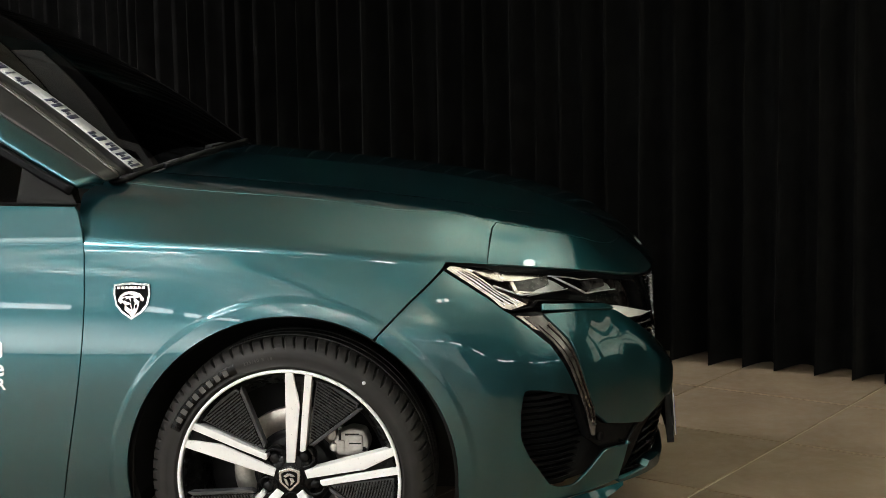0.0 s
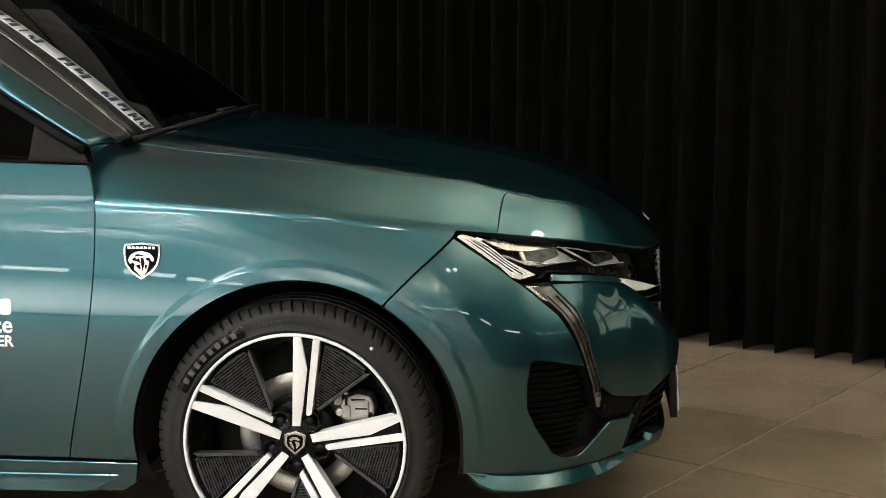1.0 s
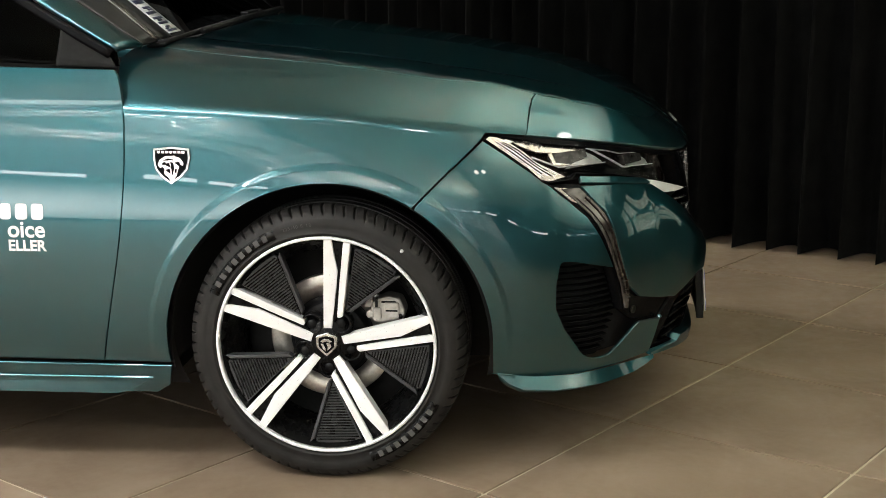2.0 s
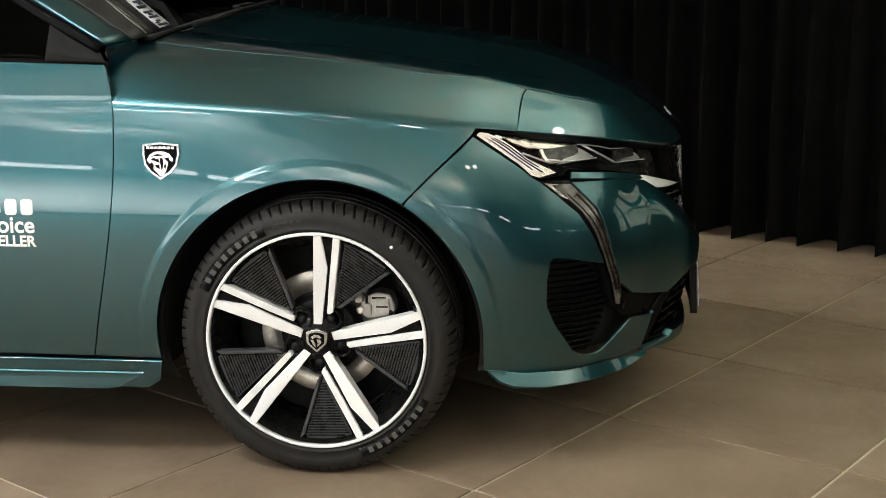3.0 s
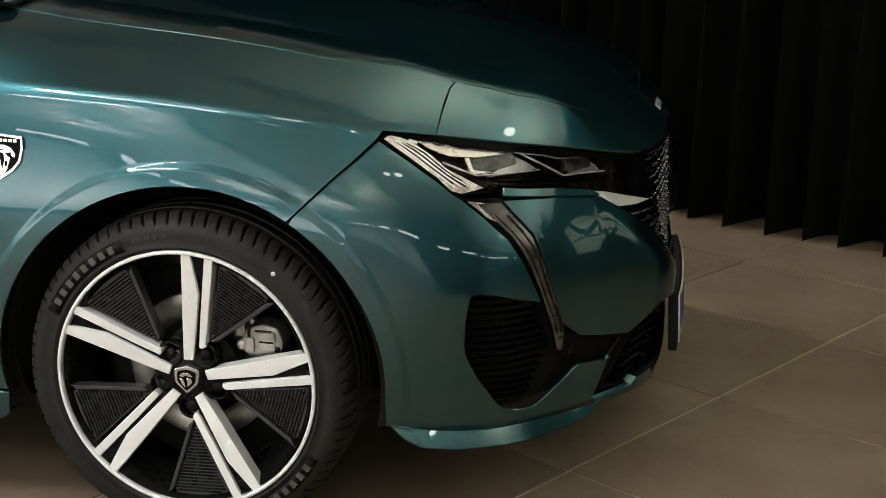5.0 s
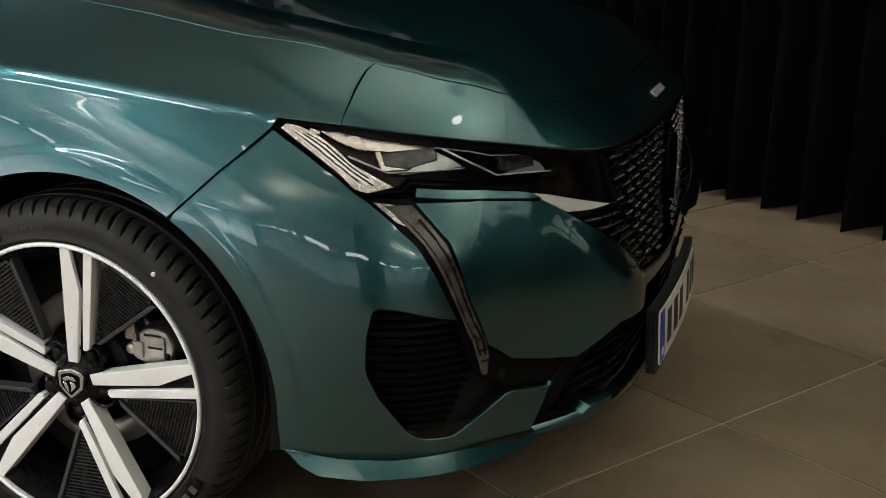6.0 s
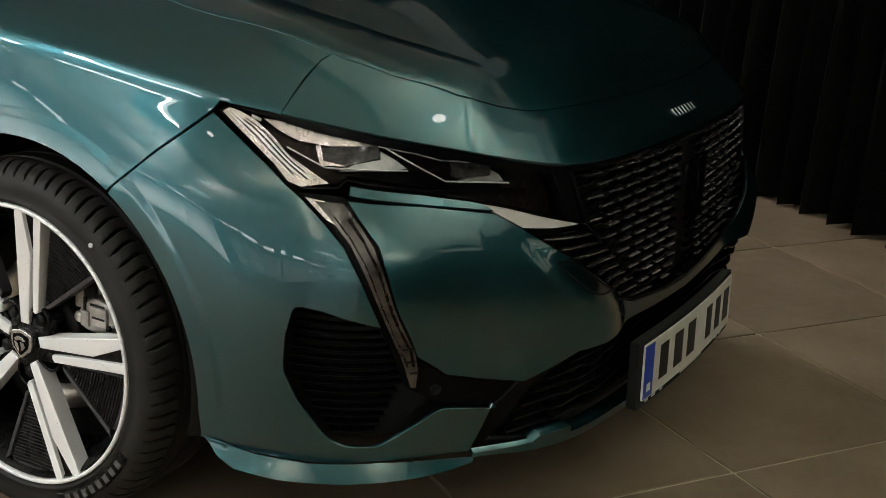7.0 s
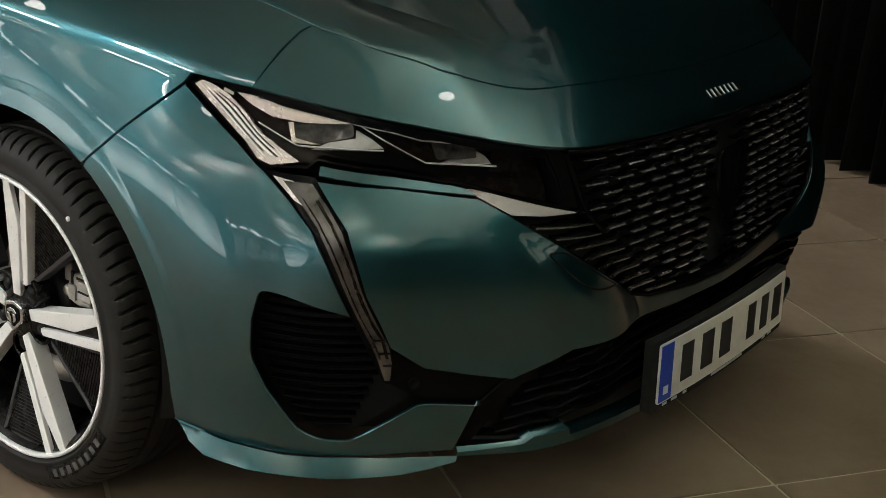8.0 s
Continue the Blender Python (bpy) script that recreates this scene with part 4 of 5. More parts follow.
def bar(name, points, height, lift, depth, material, parent, label="", step=0.02, slim=0.7):
    """A bar that follows the front skin along a line of (girth, height) points."""
    line = []
    for (s0, z0), (s1, z1) in zip(points, points[1:]):
        n = max(1, math.ceil(math.hypot(s1 - s0, z1 - z0) / step))
        line += [(s0 + (s1 - s0) * k / n, z0 + (z1 - z0) * k / n) for k in range(n)]
    line = np.array(line + [points[-1]])
    p, n = on_front(lift)(line[:, 0], line[:, 1])
    t = unit(np.gradient(p, axis=0))
    up = unit(np.cross(n, t))
    up *= np.sign(up[:, 2:3] + 1e-9)
    h = height / 2
    verts, faces = [], []
    for k in range(len(p)):
        verts += [p[k] + up[k] * h * slim, p[k] + n[k] * 0.0015 + up[k] * h * 0.3, p[k] + n[k] * 0.0015 - up[k] * h * 0.3, p[k] - up[k] * h * slim, p[k] - n[k] * depth - up[k] * h, p[k] - n[k] * depth + up[k] * h]
    for k in range(len(p) - 1):
        a, b = 6 * k, 6 * k + 6
        faces += [(a + i, a + (i + 1) % 6, b + (i + 1) % 6, b + i) for i in range(6)]
    faces += [tuple(range(5, -1, -1)), tuple(range(len(verts) - 6, len(verts)))]
    return from_arrays(name, verts, faces, material, parent, label, smooth=False)


def spread(name, outline, lift, material, parent, label="", far=False, step=0.012, lip=0.01, edge=0.01):
    return sheet(name, [patch(outline, on_side(lift, far), step, edge, lip, flip=far)], material, parent, label)


def span_at(outline, z):
    """Where a level cuts an outline: its first and last girth."""
    cuts = [x0 + (x1 - x0) * (z - z0) / (z1 - z0) for (x0, z0), (x1, z1) in zip(outline, outline[1:] + outline[:1]) if (z0 > z) != (z1 > z)]
    return (min(cuts), max(cuts)) if cuts else None


# ---- headlights, daytime lights, intakes: one set a side ----
LAMP_TOP = [(0.372, 0.781), (0.449, 0.776), (0.524, 0.768), (0.598, 0.760), (0.675, 0.750), (0.764, 0.737), (0.858, 0.722)]
LAMP = [(0.356, 0.772)] + LAMP_TOP + [(0.925, 0.712), (0.945, 0.668), (0.955, 0.624), (0.80, 0.662), (0.705, 0.679), (0.623, 0.686), (0.590, 0.690), (0.575, 0.678), (0.514, 0.673), (0.492, 0.679), (0.465, 0.703), (0.413, 0.737)]
FANG_OUT = [(0.708, 0.362), (0.714, 0.393), (0.706, 0.437), (0.690, 0.462), (0.669, 0.507), (0.655, 0.553), (0.637, 0.603), (0.612, 0.640), (0.587, 0.667)]
FANG_LEFT = [(0.512, 0.669), (0.552, 0.635), (0.589, 0.598), (0.612, 0.556), (0.632, 0.512), (0.655, 0.460), (0.680, 0.407), (0.700, 0.367)]

for far in (False, True):
    lamp = sheet("headlight", [patch(LAMP, on_side(-0.042, far), 0.02, 0.012, 0, flip=far)], lamp_brown, car, "slim headlight with two lens modules under clear glass")
    rim_in = shrunk(dense(LAMP, 0.012), 0.0032)
    sheet("bezel", [patch(LAMP, on_side(-0.008, far), 0.02, 0.012, 0.05, flip=far, holes=[rim_in])], black_gloss, lamp, "gloss black bezel")
    brow = LAMP_TOP + [(0.925, 0.712), (0.925, 0.702)] + [(a, b - 0.011 * min(1, (a - 0.36) / 0.15)) for a, b in LAMP_TOP[::-1]]
    spread("top_shade", brow, -0.0065, black_gloss, lamp, "gloss black upper shade", far, lip=0.02)
    spread("side_reflector", [(0.359, 0.7735), (0.374, 0.7775), (0.395, 0.773), (0.423, 0.763), (0.460, 0.741), (0.490, 0.718), (0.515, 0.706), (0.560, 0.684), (0.515, 0.6755), (0.493, 0.6815), (0.465, 0.7040), (0.413, 0.7380)], -0.011, lamp_silver, lamp, "silver side reflector", far, lip=0.02)
    # alternating bright and dark strips draw the reflector's streaks
    edge_a = [(0.368, 0.7735), (0.416, 0.7425), (0.468, 0.7085), (0.499, 0.685)]
    edge_b = [(0.392, 0.772), (0.445, 0.751), (0.498, 0.712), (0.545, 0.688)]
    for w, wide, t0, t1, tone in ((0.10, 0.07, 0.02, 0.98, polished), (0.38, 0.09, 0.05, 0.97, polished), (0.24, 0.06, 0.10, 0.90, lamp_brown), (0.54, 0.08, 0.12, 0.99, lamp_brown), (0.66, 0.07, 0.35, 0.99, polished), (0.80, 0.07, 0.12, 0.85, lamp_brown), (0.90, 0.06, 0.55, 0.99, polished)):
        def rung(t, w):
            k = min(int(t * 3), 2)
            f = t * 3 - k
            a, b = (Vector(e[k]).lerp(Vector(e[k + 1]), f) for e in (edge_a, edge_b))
            return tuple(a.lerp(b, w))
        ts = [t0 + (t1 - t0) * k / 6 for k in range(7)]
        spread("reflector_fin", [rung(t, w) for t in ts] + [rung(t, w + wide) for t in ts[::-1]], -0.0095, tone, lamp, "", far, lip=0.004)
    # small chrome bars stand in for glints
    for a, b in (((0.413, 0.768), (0.431, 0.763)), ((0.463, 0.766), (0.476, 0.763)), ((0.523, 0.760), (0.540, 0.757))):
        spread("glint_bar", [(a[0], a[1] + 0.0022), (b[0], b[1] + 0.0022), (b[0], b[1] - 0.0022), (a[0], a[1] - 0.0022)], -0.014, chrome, lamp, "", far, lip=0.004)
    spread("upper_brow", [(0.432, 0.764), (0.470, 0.762), (0.520, 0.757), (0.600, 0.751), (0.680, 0.745), (0.705, 0.740), (0.640, 0.7395), (0.557, 0.734), (0.500, 0.738), (0.462, 0.750)], -0.022, lamp_silver, lamp, "silver brow strip", far)
    spread("lens_module", rounded([(0.534, 0.729), (0.641, 0.740), (0.644, 0.722), (0.587, 0.708), (0.544, 0.711)], 0.004), -0.024, lens_block, lamp, "dark glass lens block", far, lip=0.025)
    spread("lens_module", rounded([(0.768, 0.716), (0.833, 0.718), (0.837, 0.697), (0.776, 0.693)], 0.004), -0.024, lens_block, lamp, "dark glass lens block", far, lip=0.025)
    spread("lens_frame", [(0.532, 0.733), (0.541, 0.734), (0.548, 0.713), (0.588, 0.708), (0.543, 0.706)], -0.021, lamp_silver, lamp, "", far)
    spread("shelf", [(0.646, 0.731), (0.671, 0.720), (0.692, 0.707), (0.575, 0.699), (0.604, 0.711), (0.646, 0.719)], -0.026, satin, lamp, "bright silver shelf", far, lip=0.02)
    spread("shelf", [(0.838, 0.706), (0.851, 0.699), (0.860, 0.688), (0.783, 0.685), (0.800, 0.692), (0.838, 0.696)], -0.026, satin, lamp, "bright silver shelf", far, lip=0.02)
    spread("corner_block", [(0.868, 0.716), (0.900, 0.711), (0.914, 0.676), (0.858, 0.675)], -0.03, lamp_brown, lamp, "smoked brown corner block", far, lip=0.02)
    spread("lower_tray", [(0.560, 0.697), (0.700, 0.702), (0.760, 0.686), (0.860, 0.683), (0.90, 0.665), (0.80, 0.668), (0.623, 0.690)], -0.035, black_gloss, lamp, "", far, lip=0.02)
    if not far:
        bar("chrome_line", [(0.483, 0.729), (0.552, 0.705), (0.690, 0.707)], 0.0024, -0.016, 0.006, polished, lamp)
        bar("chrome_line", [(0.640, 0.741), (0.662, 0.738), (0.705, 0.732), (0.748, 0.722), (0.790, 0.720), (0.862, 0.719)], 0.0024, -0.016, 0.006, polished, lamp)
        bar("chrome_line", [(0.655, 0.738), (0.757, 0.690), (0.862, 0.687)], 0.0024, -0.016, 0.006, polished, lamp)
        bar("chrome_line", [(0.486, 0.764), (0.62, 0.757), (0.80, 0.733)], 0.002, -0.014, 0.005, dark_chrome, lamp)
    lens = sheet("cover_glass", [patch(LAMP, on_side(-0.003, far), 0.02, 0.012, 0, gap=0.003, flip=far)], lens_clear, lamp, "clear cover glass")
    lens.visible_shadow = False
    # daytime light: dark blade with a grey light guide
    blade = spread("daytime_light", FANG_LEFT + FANG_OUT, -0.006, black_gloss, car, "long dark daytime light blade", far, lip=0.03)
    left, right = [], []
    for k in range(11):
        z = 0.660 - (0.660 - 0.372) * k / 10
        a, b = span_at(FANG_LEFT + FANG_OUT, z)
        left.append((a + (b - a) * 0.26, z))
        right.append((a + (b - a) * 0.88, z))
    spread("light_guide", left + right[::-1], 0.001, drl_grey, blade, "smoky grey light guide", far, lip=0.006)
    spread("blade_cap", [(0.524, 0.664), (0.560, 0.634), (0.575, 0.628), (0.556, 0.660)], -0.002, lamp_silver, blade, "silver top facet", far)
    if not far:
        for z in (0.398, 0.418, 0.44):
            a, b = span_at(FANG_LEFT + FANG_OUT, z)
            bar("guide_joint", [(a + (b - a) * 0.40, z), (a + (b - a) * 0.86, z)], 0.0022, 0.0035, 0.004, black_plastic, blade)
        for w, tone in ((0.40, lamp_brown), (0.72, lamp_brown)):
            pts = []
            for k in range(9):
                z = 0.640 - 0.23 * k / 8
                a, b = span_at(FANG_LEFT + FANG_OUT, z)
                pts.append((a + (b - a) * w, z))
            bar("guide_rib", pts, 0.0028 if w < 0.5 else 0.0055, 0.0025, 0.003, tone, blade)
    # side intake
    HOLLOW = INTAKE[:-2] + [(0.700, 0.37), (0.690, 0.40)]
    intake = spread("side_intake", [(0.656, 0.462), (0.600, 0.492), (0.558, 0.506), (0.514, 0.508), (0.504, 0.455), (0.503, 0.394), (0.527, 0.343), (0.577, 0.275), (0.608, 0.261), (0.660, 0.259), (0.756, 0.322), (0.756, 0.36), (0.70, 0.42)], -0.045, liner, car, "black louvred air intake", far, lip=0)
    if not far:
        z = 0.281
        while z < 0.492:
            ab = span_at(HOLLOW, z)
            if ab and ab[1] - ab[0] > 0.03:
                bar("louvre", [(ab[0] + 0.003, z), ((ab[0] + ab[1]) / 2, z - 0.002), (ab[1] - 0.003, z)], 0.004, -0.030, 0.012, black_gloss, intake)
            z += 0.0145
    spread("intake_arm", [(0.700, 0.420), (0.757, 0.387), (0.82, 0.373), (0.883, 0.363), (0.849, 0.321), (0.757, 0.330), (0.70, 0.365)], -0.016, black_gloss, car, "gloss black arm beside the intake", far, lip=0.015)
    fin = spread("intake_blade", [(0.884, 0.362), (0.925, 0.392), (0.936, 0.386), (0.900, 0.345), (0.868, 0.290), (0.845, 0.252), (0.918, 0.247), (0.905, 0.240), (0.818, 0.239), (0.850, 0.319)], -0.010, black_gloss, car, "gloss black blade edging the lower grille", far, lip=0.03)
    spread("trim_wedge", [(0.805, 0.658), (0.85, 0.650), (0.930, 0.628), (0.974, 0.616), (0.925, 0.615), (0.878, 0.618), (0.84, 0.640)], -0.006, wedge_metal, car, "bright trim wedge between headlight and grille", far, lip=0.012)
# parking sensor
q, n = on_side(-0.014)(np.array([0.749]), np.array([0.357]))
bm = bmesh.new()
turned(bm, [(0.0, 0.001), (0.0085, 0.001), (0.0095, -0.002), (0.0095, 0.006)], 20)
sensor = part("parking_sensor", bm, black_plastic, car)
sensor.matrix_world = Matrix.Translation(q[0]) @ Vector(n[0]).to_track_quat("-Y", "Z").to_matrix().to_4x4()
# tow-eye hatch on the bumper
hatch = rounded([(0.914, 0.566), (0.949, 0.563), (1.010, 0.514), (1.040, 0.494), (0.985, 0.502), (0.958, 0.514)], 0.012)
groove = shrunk(dense(hatch, 0.008), 0.0025)
sheet("tow_hatch", [patch(hatch, on_side(0.0008), 0.012, 0.008, 0.003, holes=[groove])], black_plastic, car, "joint of the round-cornered tow hatch")

# ---- grille ----
LOW_LEFT = [(0.829, 0.644), (0.871, 0.620), (0.949, 0.566), (1.027, 0.505), (1.094, 0.460), (1.165, 0.440), (1.318, 0.424), (MID, 0.422)]
g_half = [(0.955, 0.712)] + [(0.972, 0.66), (0.98, 0.618), (0.86, 0.622)] + LOW_LEFT[2:]
g_out = g_half + mirror_s(g_half)[1:]
grille = sheet("grille", [patch([(a, b) for a, b in g_out], on_front(-0.040), 0.03, 0.03, 0)], liner, car, "black grille with rows of bright metal dashes")
bar("grille_edge", [(0.957, 0.709), (1.1, 0.706), (MID, 0.705), (2 * MID - 1.1, 0.706), (2 * MID - 0.957, 0.709)], 0.010, 0.0, 0.03, black_gloss, grille, "gloss black upper edge")
bar("grille_edge", LOW_LEFT[2:] + mirror_s(LOW_LEFT[2:])[1:], 0.010, -0.002, 0.03, black_gloss, grille, "gloss black lower edge")
for flipped in (False, True):
    g = lambda pts: mirror_s(pts) if flipped else pts
    bar("grille_post", g([(0.958, 0.706), (0.974, 0.66), (0.992, 0.615), (1.03, 0.575)]), 0.012, -0.004, 0.03, black_gloss, grille)
    spread("grille_cheek", [(0.928, 0.711), (0.954, 0.711), (0.968, 0.66), (0.978, 0.622), (0.957, 0.625), (0.947, 0.668)], -0.008, black_gloss, grille, "gloss black cheek", flipped, lip=0.03)
dashes = 0
for row in range(14):
    z = 0.692 - 0.0192 * row
    left = span_at(g_half + [(MID + 0.5, 0.422), (MID + 0.5, 0.712)], z)[0] + 0.012
    if z > 0.605:
        left = max(left, 0.982)
    # dark wavy links of the mesh
    wave, s, up = [], left, row % 2
    while s < MID:
        wave += [(s, z), (s + 0.030, z), (s + 0.041, z + 0.0045), (s + 0.062, z + 0.0045)]
        s += 0.073
    wave = [w for w in wave if w[0] <= MID - 0.03]
    if len(wave) > 2:
        bar("mesh_link", wave, 0.005, -0.016, 0.012, black_gloss, grille)
        bar("mesh_link", mirror_s(wave), 0.005, -0.016, 0.012, black_gloss, grille)
    start = left + (0.040 if row % 2 else 0.006)
    if z < 0.605:
        long_to = left + 0.088 + 0.004 * (row % 3)
        for pts in ([(left, z), (long_to, z - 0.004)],):
            bar("grille_slat", pts, 0.0042, -0.008, 0.006, dark_chrome, grille)
            bar("grille_slat", mirror_s(pts), 0.0042, -0.008, 0.006, dark_chrome, grille)
        start = long_to + (0.048 if row % 2 else 0.014)
    s = start
    while s < MID - 0.09:
        size = 0.043 - 0.014 * (s - 0.98) / 0.45
        pts = [(s, z), (s + size, z)]
        bar("grille_dash", pts, 0.0034, -0.006, 0.004, dash_metal, grille)
        bar("grille_dash", mirror_s(pts), 0.0034, -0.006, 0.004, dash_metal, grille)
        s += size + 0.026 - 0.008 * (s - 0.98) / 0.45
emblem = rounded([(MID - 0.058, 0.640), (MID - 0.05, 0.652), (MID + 0.05, 0.652), (MID + 0.058, 0.640), (MID + 0.055, 0.575), (MID, 0.518), (MID - 0.055, 0.575)], 0.008)
sheet("shield_emblem", [patch(emblem, on_front(0.004), 0.012, 0.008, 0.006)], black_gloss, grille, "plain dark shield emblem")

# ---- lower grille ----
lower = sheet("lower_grille", [patch([(0.85, 0.225), (MID, 0.220), (MID, 0.415), (0.956, 0.418), (0.87, 0.372)], on_front(-0.042), 0.03, 0.03, 0), patch([(2 * MID - 0.85, 0.225), (2 * MID - 0.87, 0.372), (2 * MID - 0.956, 0.418), (MID, 0.415), (MID, 0.220)], on_front(-0.042), 0.03, 0.03, 0)], liner, car, "black lower grille with wavy slats")
for k in range(6):
    z = 0.398 - 0.024 * k
    s0 = (0.965, 0.935, 0.915, 0.900, 0.892, 0.884)[k]
    pts = [(s0, z - 0.020), (s0 + 0.055, z - 0.008), (s0 + 0.085, z - 0.012), (s0 + 0.125, z - 0.002), (s0 + 0.17, z - 0.008), (1.15, z - 0.004), (MID, z - 0.004)]
    pts = pts + mirror_s(pts)[1:]
    bar("wavy_slat", pts, 0.009, -0.018, 0.016, black_gloss, lower)
foot = [(0.822, 0.236), (0.915, 0.243), (0.928, 0.255), (0.986, 0.257), (0.990, 0.244), (1.18, 0.236), (MID, 0.234), (MID, 0.220), (1.18, 0.221), (0.99, 0.228), (0.822, 0.228)]
sheet("front_lip", [patch(foot, on_front(0.004), 0.014, 0.012, 0.03), patch(mirror_s(foot), on_front(0.004), 0.014, 0.012, 0.03)], paint, car, "painted lip below the lower grille")

# ---- number plate on its holder ----


def plate_at(lift):
    def at(y, z):
        x = 0.911 - 0.13 * (y - C) ** 2 + lift + 0.06 * (0.305 - z)
        p = np.stack([x, y, z], -1)
        return p, unit(np.stack([np.ones_like(y), 0.26 * (y - C), 0.06 * np.ones_like(y)], -1))
    return at


def plate_piece(name, outline, lift, material, parent, label="", lip=0.003, holes=()):
    return sheet(name, [patch(outline, plate_at(lift), 0.03, 0.012, lip, holes=holes)], material, parent, label)


def rect(y0, y1, z0, z1, r=0.0):
    pts = [(y0, z0), (y1, z0), (y1, z1), (y0, z1)]
    return rounded(pts, r) if r else pts


holder = plate_piece("plate_holder", rect(C - 0.275, C + 0.275, 0.236, 0.366, 0.006), -0.006, liner, car, "black number plate holder", 0.018)
plate = plate_piece("number_plate", rect(C - 0.262, C + 0.260, 0.252, 0.360, 0.006), 0.0, plate_white, car, "white number plate with a blue band")
plate_piece("blue_band", rect(C - 0.259, C - 0.220, 0.255, 0.357), 0.0012, plate_blue, plate, "blue country band", 0.001)
plate_piece("white_mark", rect(C - 0.247, C - 0.232, 0.267, 0.282), 0.002, white_vinyl, plate, "", 0.0008)
for k, (y0, w) in enumerate(((-0.190, 0.040), (-0.118, 0.044), (-0.046, 0.044), (0.070, 0.036), (0.134, 0.036), (0.196, 0.042))):
    plate_piece("dark_bar", rect(C + y0, C + y0 + w, 0.273, 0.341), 0.0012, ink, plate, "", 0.0008)
for y0, w in ((-0.235, 0.014), (-0.205, 0.018), (-0.165, 0.012), (-0.06, 0.13), (0.17, 0.016), (0.20, 0.018)):
    plate_piece("print_bar", rect(C + y0, C + y0 + w, 0.2410, 0.2455), -0.0045, grey_vinyl, holder, "", 0.0008)

# ---- small marks on nose, wing and door ----
for k in range(7):
    y = C - 0.052 + k * 0.0173
    p, n = on_top(np.array([0.8245]), np.array([y]))
    bm = bmesh.new()
    box(bm, (-0.0085, -0.0052, -0.001), (0.0085, 0.0052, 0.0025), bevel=0.0012)
    block = part("nose_block", bm, chrome, car, "small chrome block on the nose")
    block.matrix_world = Matrix.Translation(p[0]) @ Vector(n[0]).to_track_quat("Z", "Y").to_matrix().to_4x4() @ pose(0, 0, 0, 0, 0, -90)
SHIELD = [(-0.371, 0.757), (-0.331, 0.761), (-0.291, 0.757), (-0.289, 0.735), (-0.294, 0.712), (-0.308, 0.695), (-0.331, 0.680), (-0.353, 0.695), (-0.367, 0.712), (-0.372, 0.735)]
badge = spread("wing_badge", SHIELD, 0.006, chrome, car, "small chrome shield badge with a black field", lip=0.007, step=0.01)
field = shrunk(dense(SHIELD, 0.008), 0.0045)
spread("badge_field", field, 0.0068, black_gloss, badge, "black field", lip=0.0008, edge=0.02)
for k in range(7):
    a = -0.3625 + 0.0092 * k
    spread("badge_bar", [(a, 0.7522), (a + 0.0068, 0.7522), (a + 0.0068, 0.7468), (a, 0.7468)], 0.0078, lamp_silver, badge, lip=0.001)
crest_shape = [(-0.361, 0.722), (-0.356, 0.733), (-0.344, 0.741), (-0.326, 0.742), (-0.311, 0.737), (-0.302, 0.726), (-0.304, 0.719), (-0.311, 0.724), (-0.314, 0.712), (-0.318, 0.698), (-0.324, 0.690), (-0.331, 0.6865), (-0.336, 0.694), (-0.346, 0.702), (-0.345, 0.713), (-0.351, 0.719), (-0.354, 0.714)]
spread("badge_relief", rounded(crest_shape, 0.003), 0.0082, lamp_silver, badge, "plain silver crest", lip=0.0015, step=0.008)
for pts in ([(-0.352, 0.730), (-0.338, 0.736), (-0.324, 0.733), (-0.336, 0.732)], [(-0.346, 0.722), (-0.336, 0.727), (-0.331, 0.716), (-0.338, 0.719)], [(-0.343, 0.711), (-0.334, 0.714), (-0.331, 0.703), (-0.337, 0.706)], [(-0.322, 0.727), (-0.312, 0.729), (-0.309, 0.718), (-0.315, 0.721)], [(-0.322, 0.713), (-0.317, 0.714), (-0.319, 0.703), (-0.322, 0.706)], [(-0.332, 0.728), (-0.326, 0.727), (-0.323, 0.716), (-0.327, 0.699), (-0.330, 0.712)], [(-0.352, 0.725), (-0.344, 0.729), (-0.342, 0.725), (-0.348, 0.721)]):
    spread("badge_slit", pts, 0.0090, black_gloss, badge, lip=0.001, step=0.008)


def lettering(text, size, far_right, base, material, parent, name):
    """Flat letters on the door skin, set to end at a girth."""
    curve = bpy.data.curves.new(name, "FONT")
    curve.body, curve.size, curve.align_x, curve.offset = text, size, "RIGHT", 0.0012
    temp = new(name, curve)
    bpy.context.view_layer.update()
    me = bpy.data.meshes.new_from_object(temp.evaluated_get(bpy.context.evaluated_depsgraph_get()))
    bpy.data.objects.remove(temp)
    co = np.array([v.co[:] for v in me.vertices])
    p, _ = on_side(0.0012)(far_right + co[:, 0], base + co[:, 1])
    for v, q in zip(me.vertices, p):
        v.co = q
    me.materials.clear()
    me.materials.append(material)
    ob = new(name, me)
    ob.parent = parent
    return ob


for s0, s1 in ((-0.728, -0.702), (-0.692, -0.664), (-0.655, -0.627)):
    ring = rounded([(s0, 0.597), (s1, 0.597), (s1, 0.633), (s0, 0.633)], 0.008)
    spread("white_mark", ring, 0.0012, white_vinyl, door, "white vinyl block", lip=0.0006)
lettering("oice", 0.052, -0.624, 0.558, white_vinyl, door, "white_lettering")
lettering("ELLER", 0.034, -0.624, 0.527, white_vinyl, door, "white_lettering")

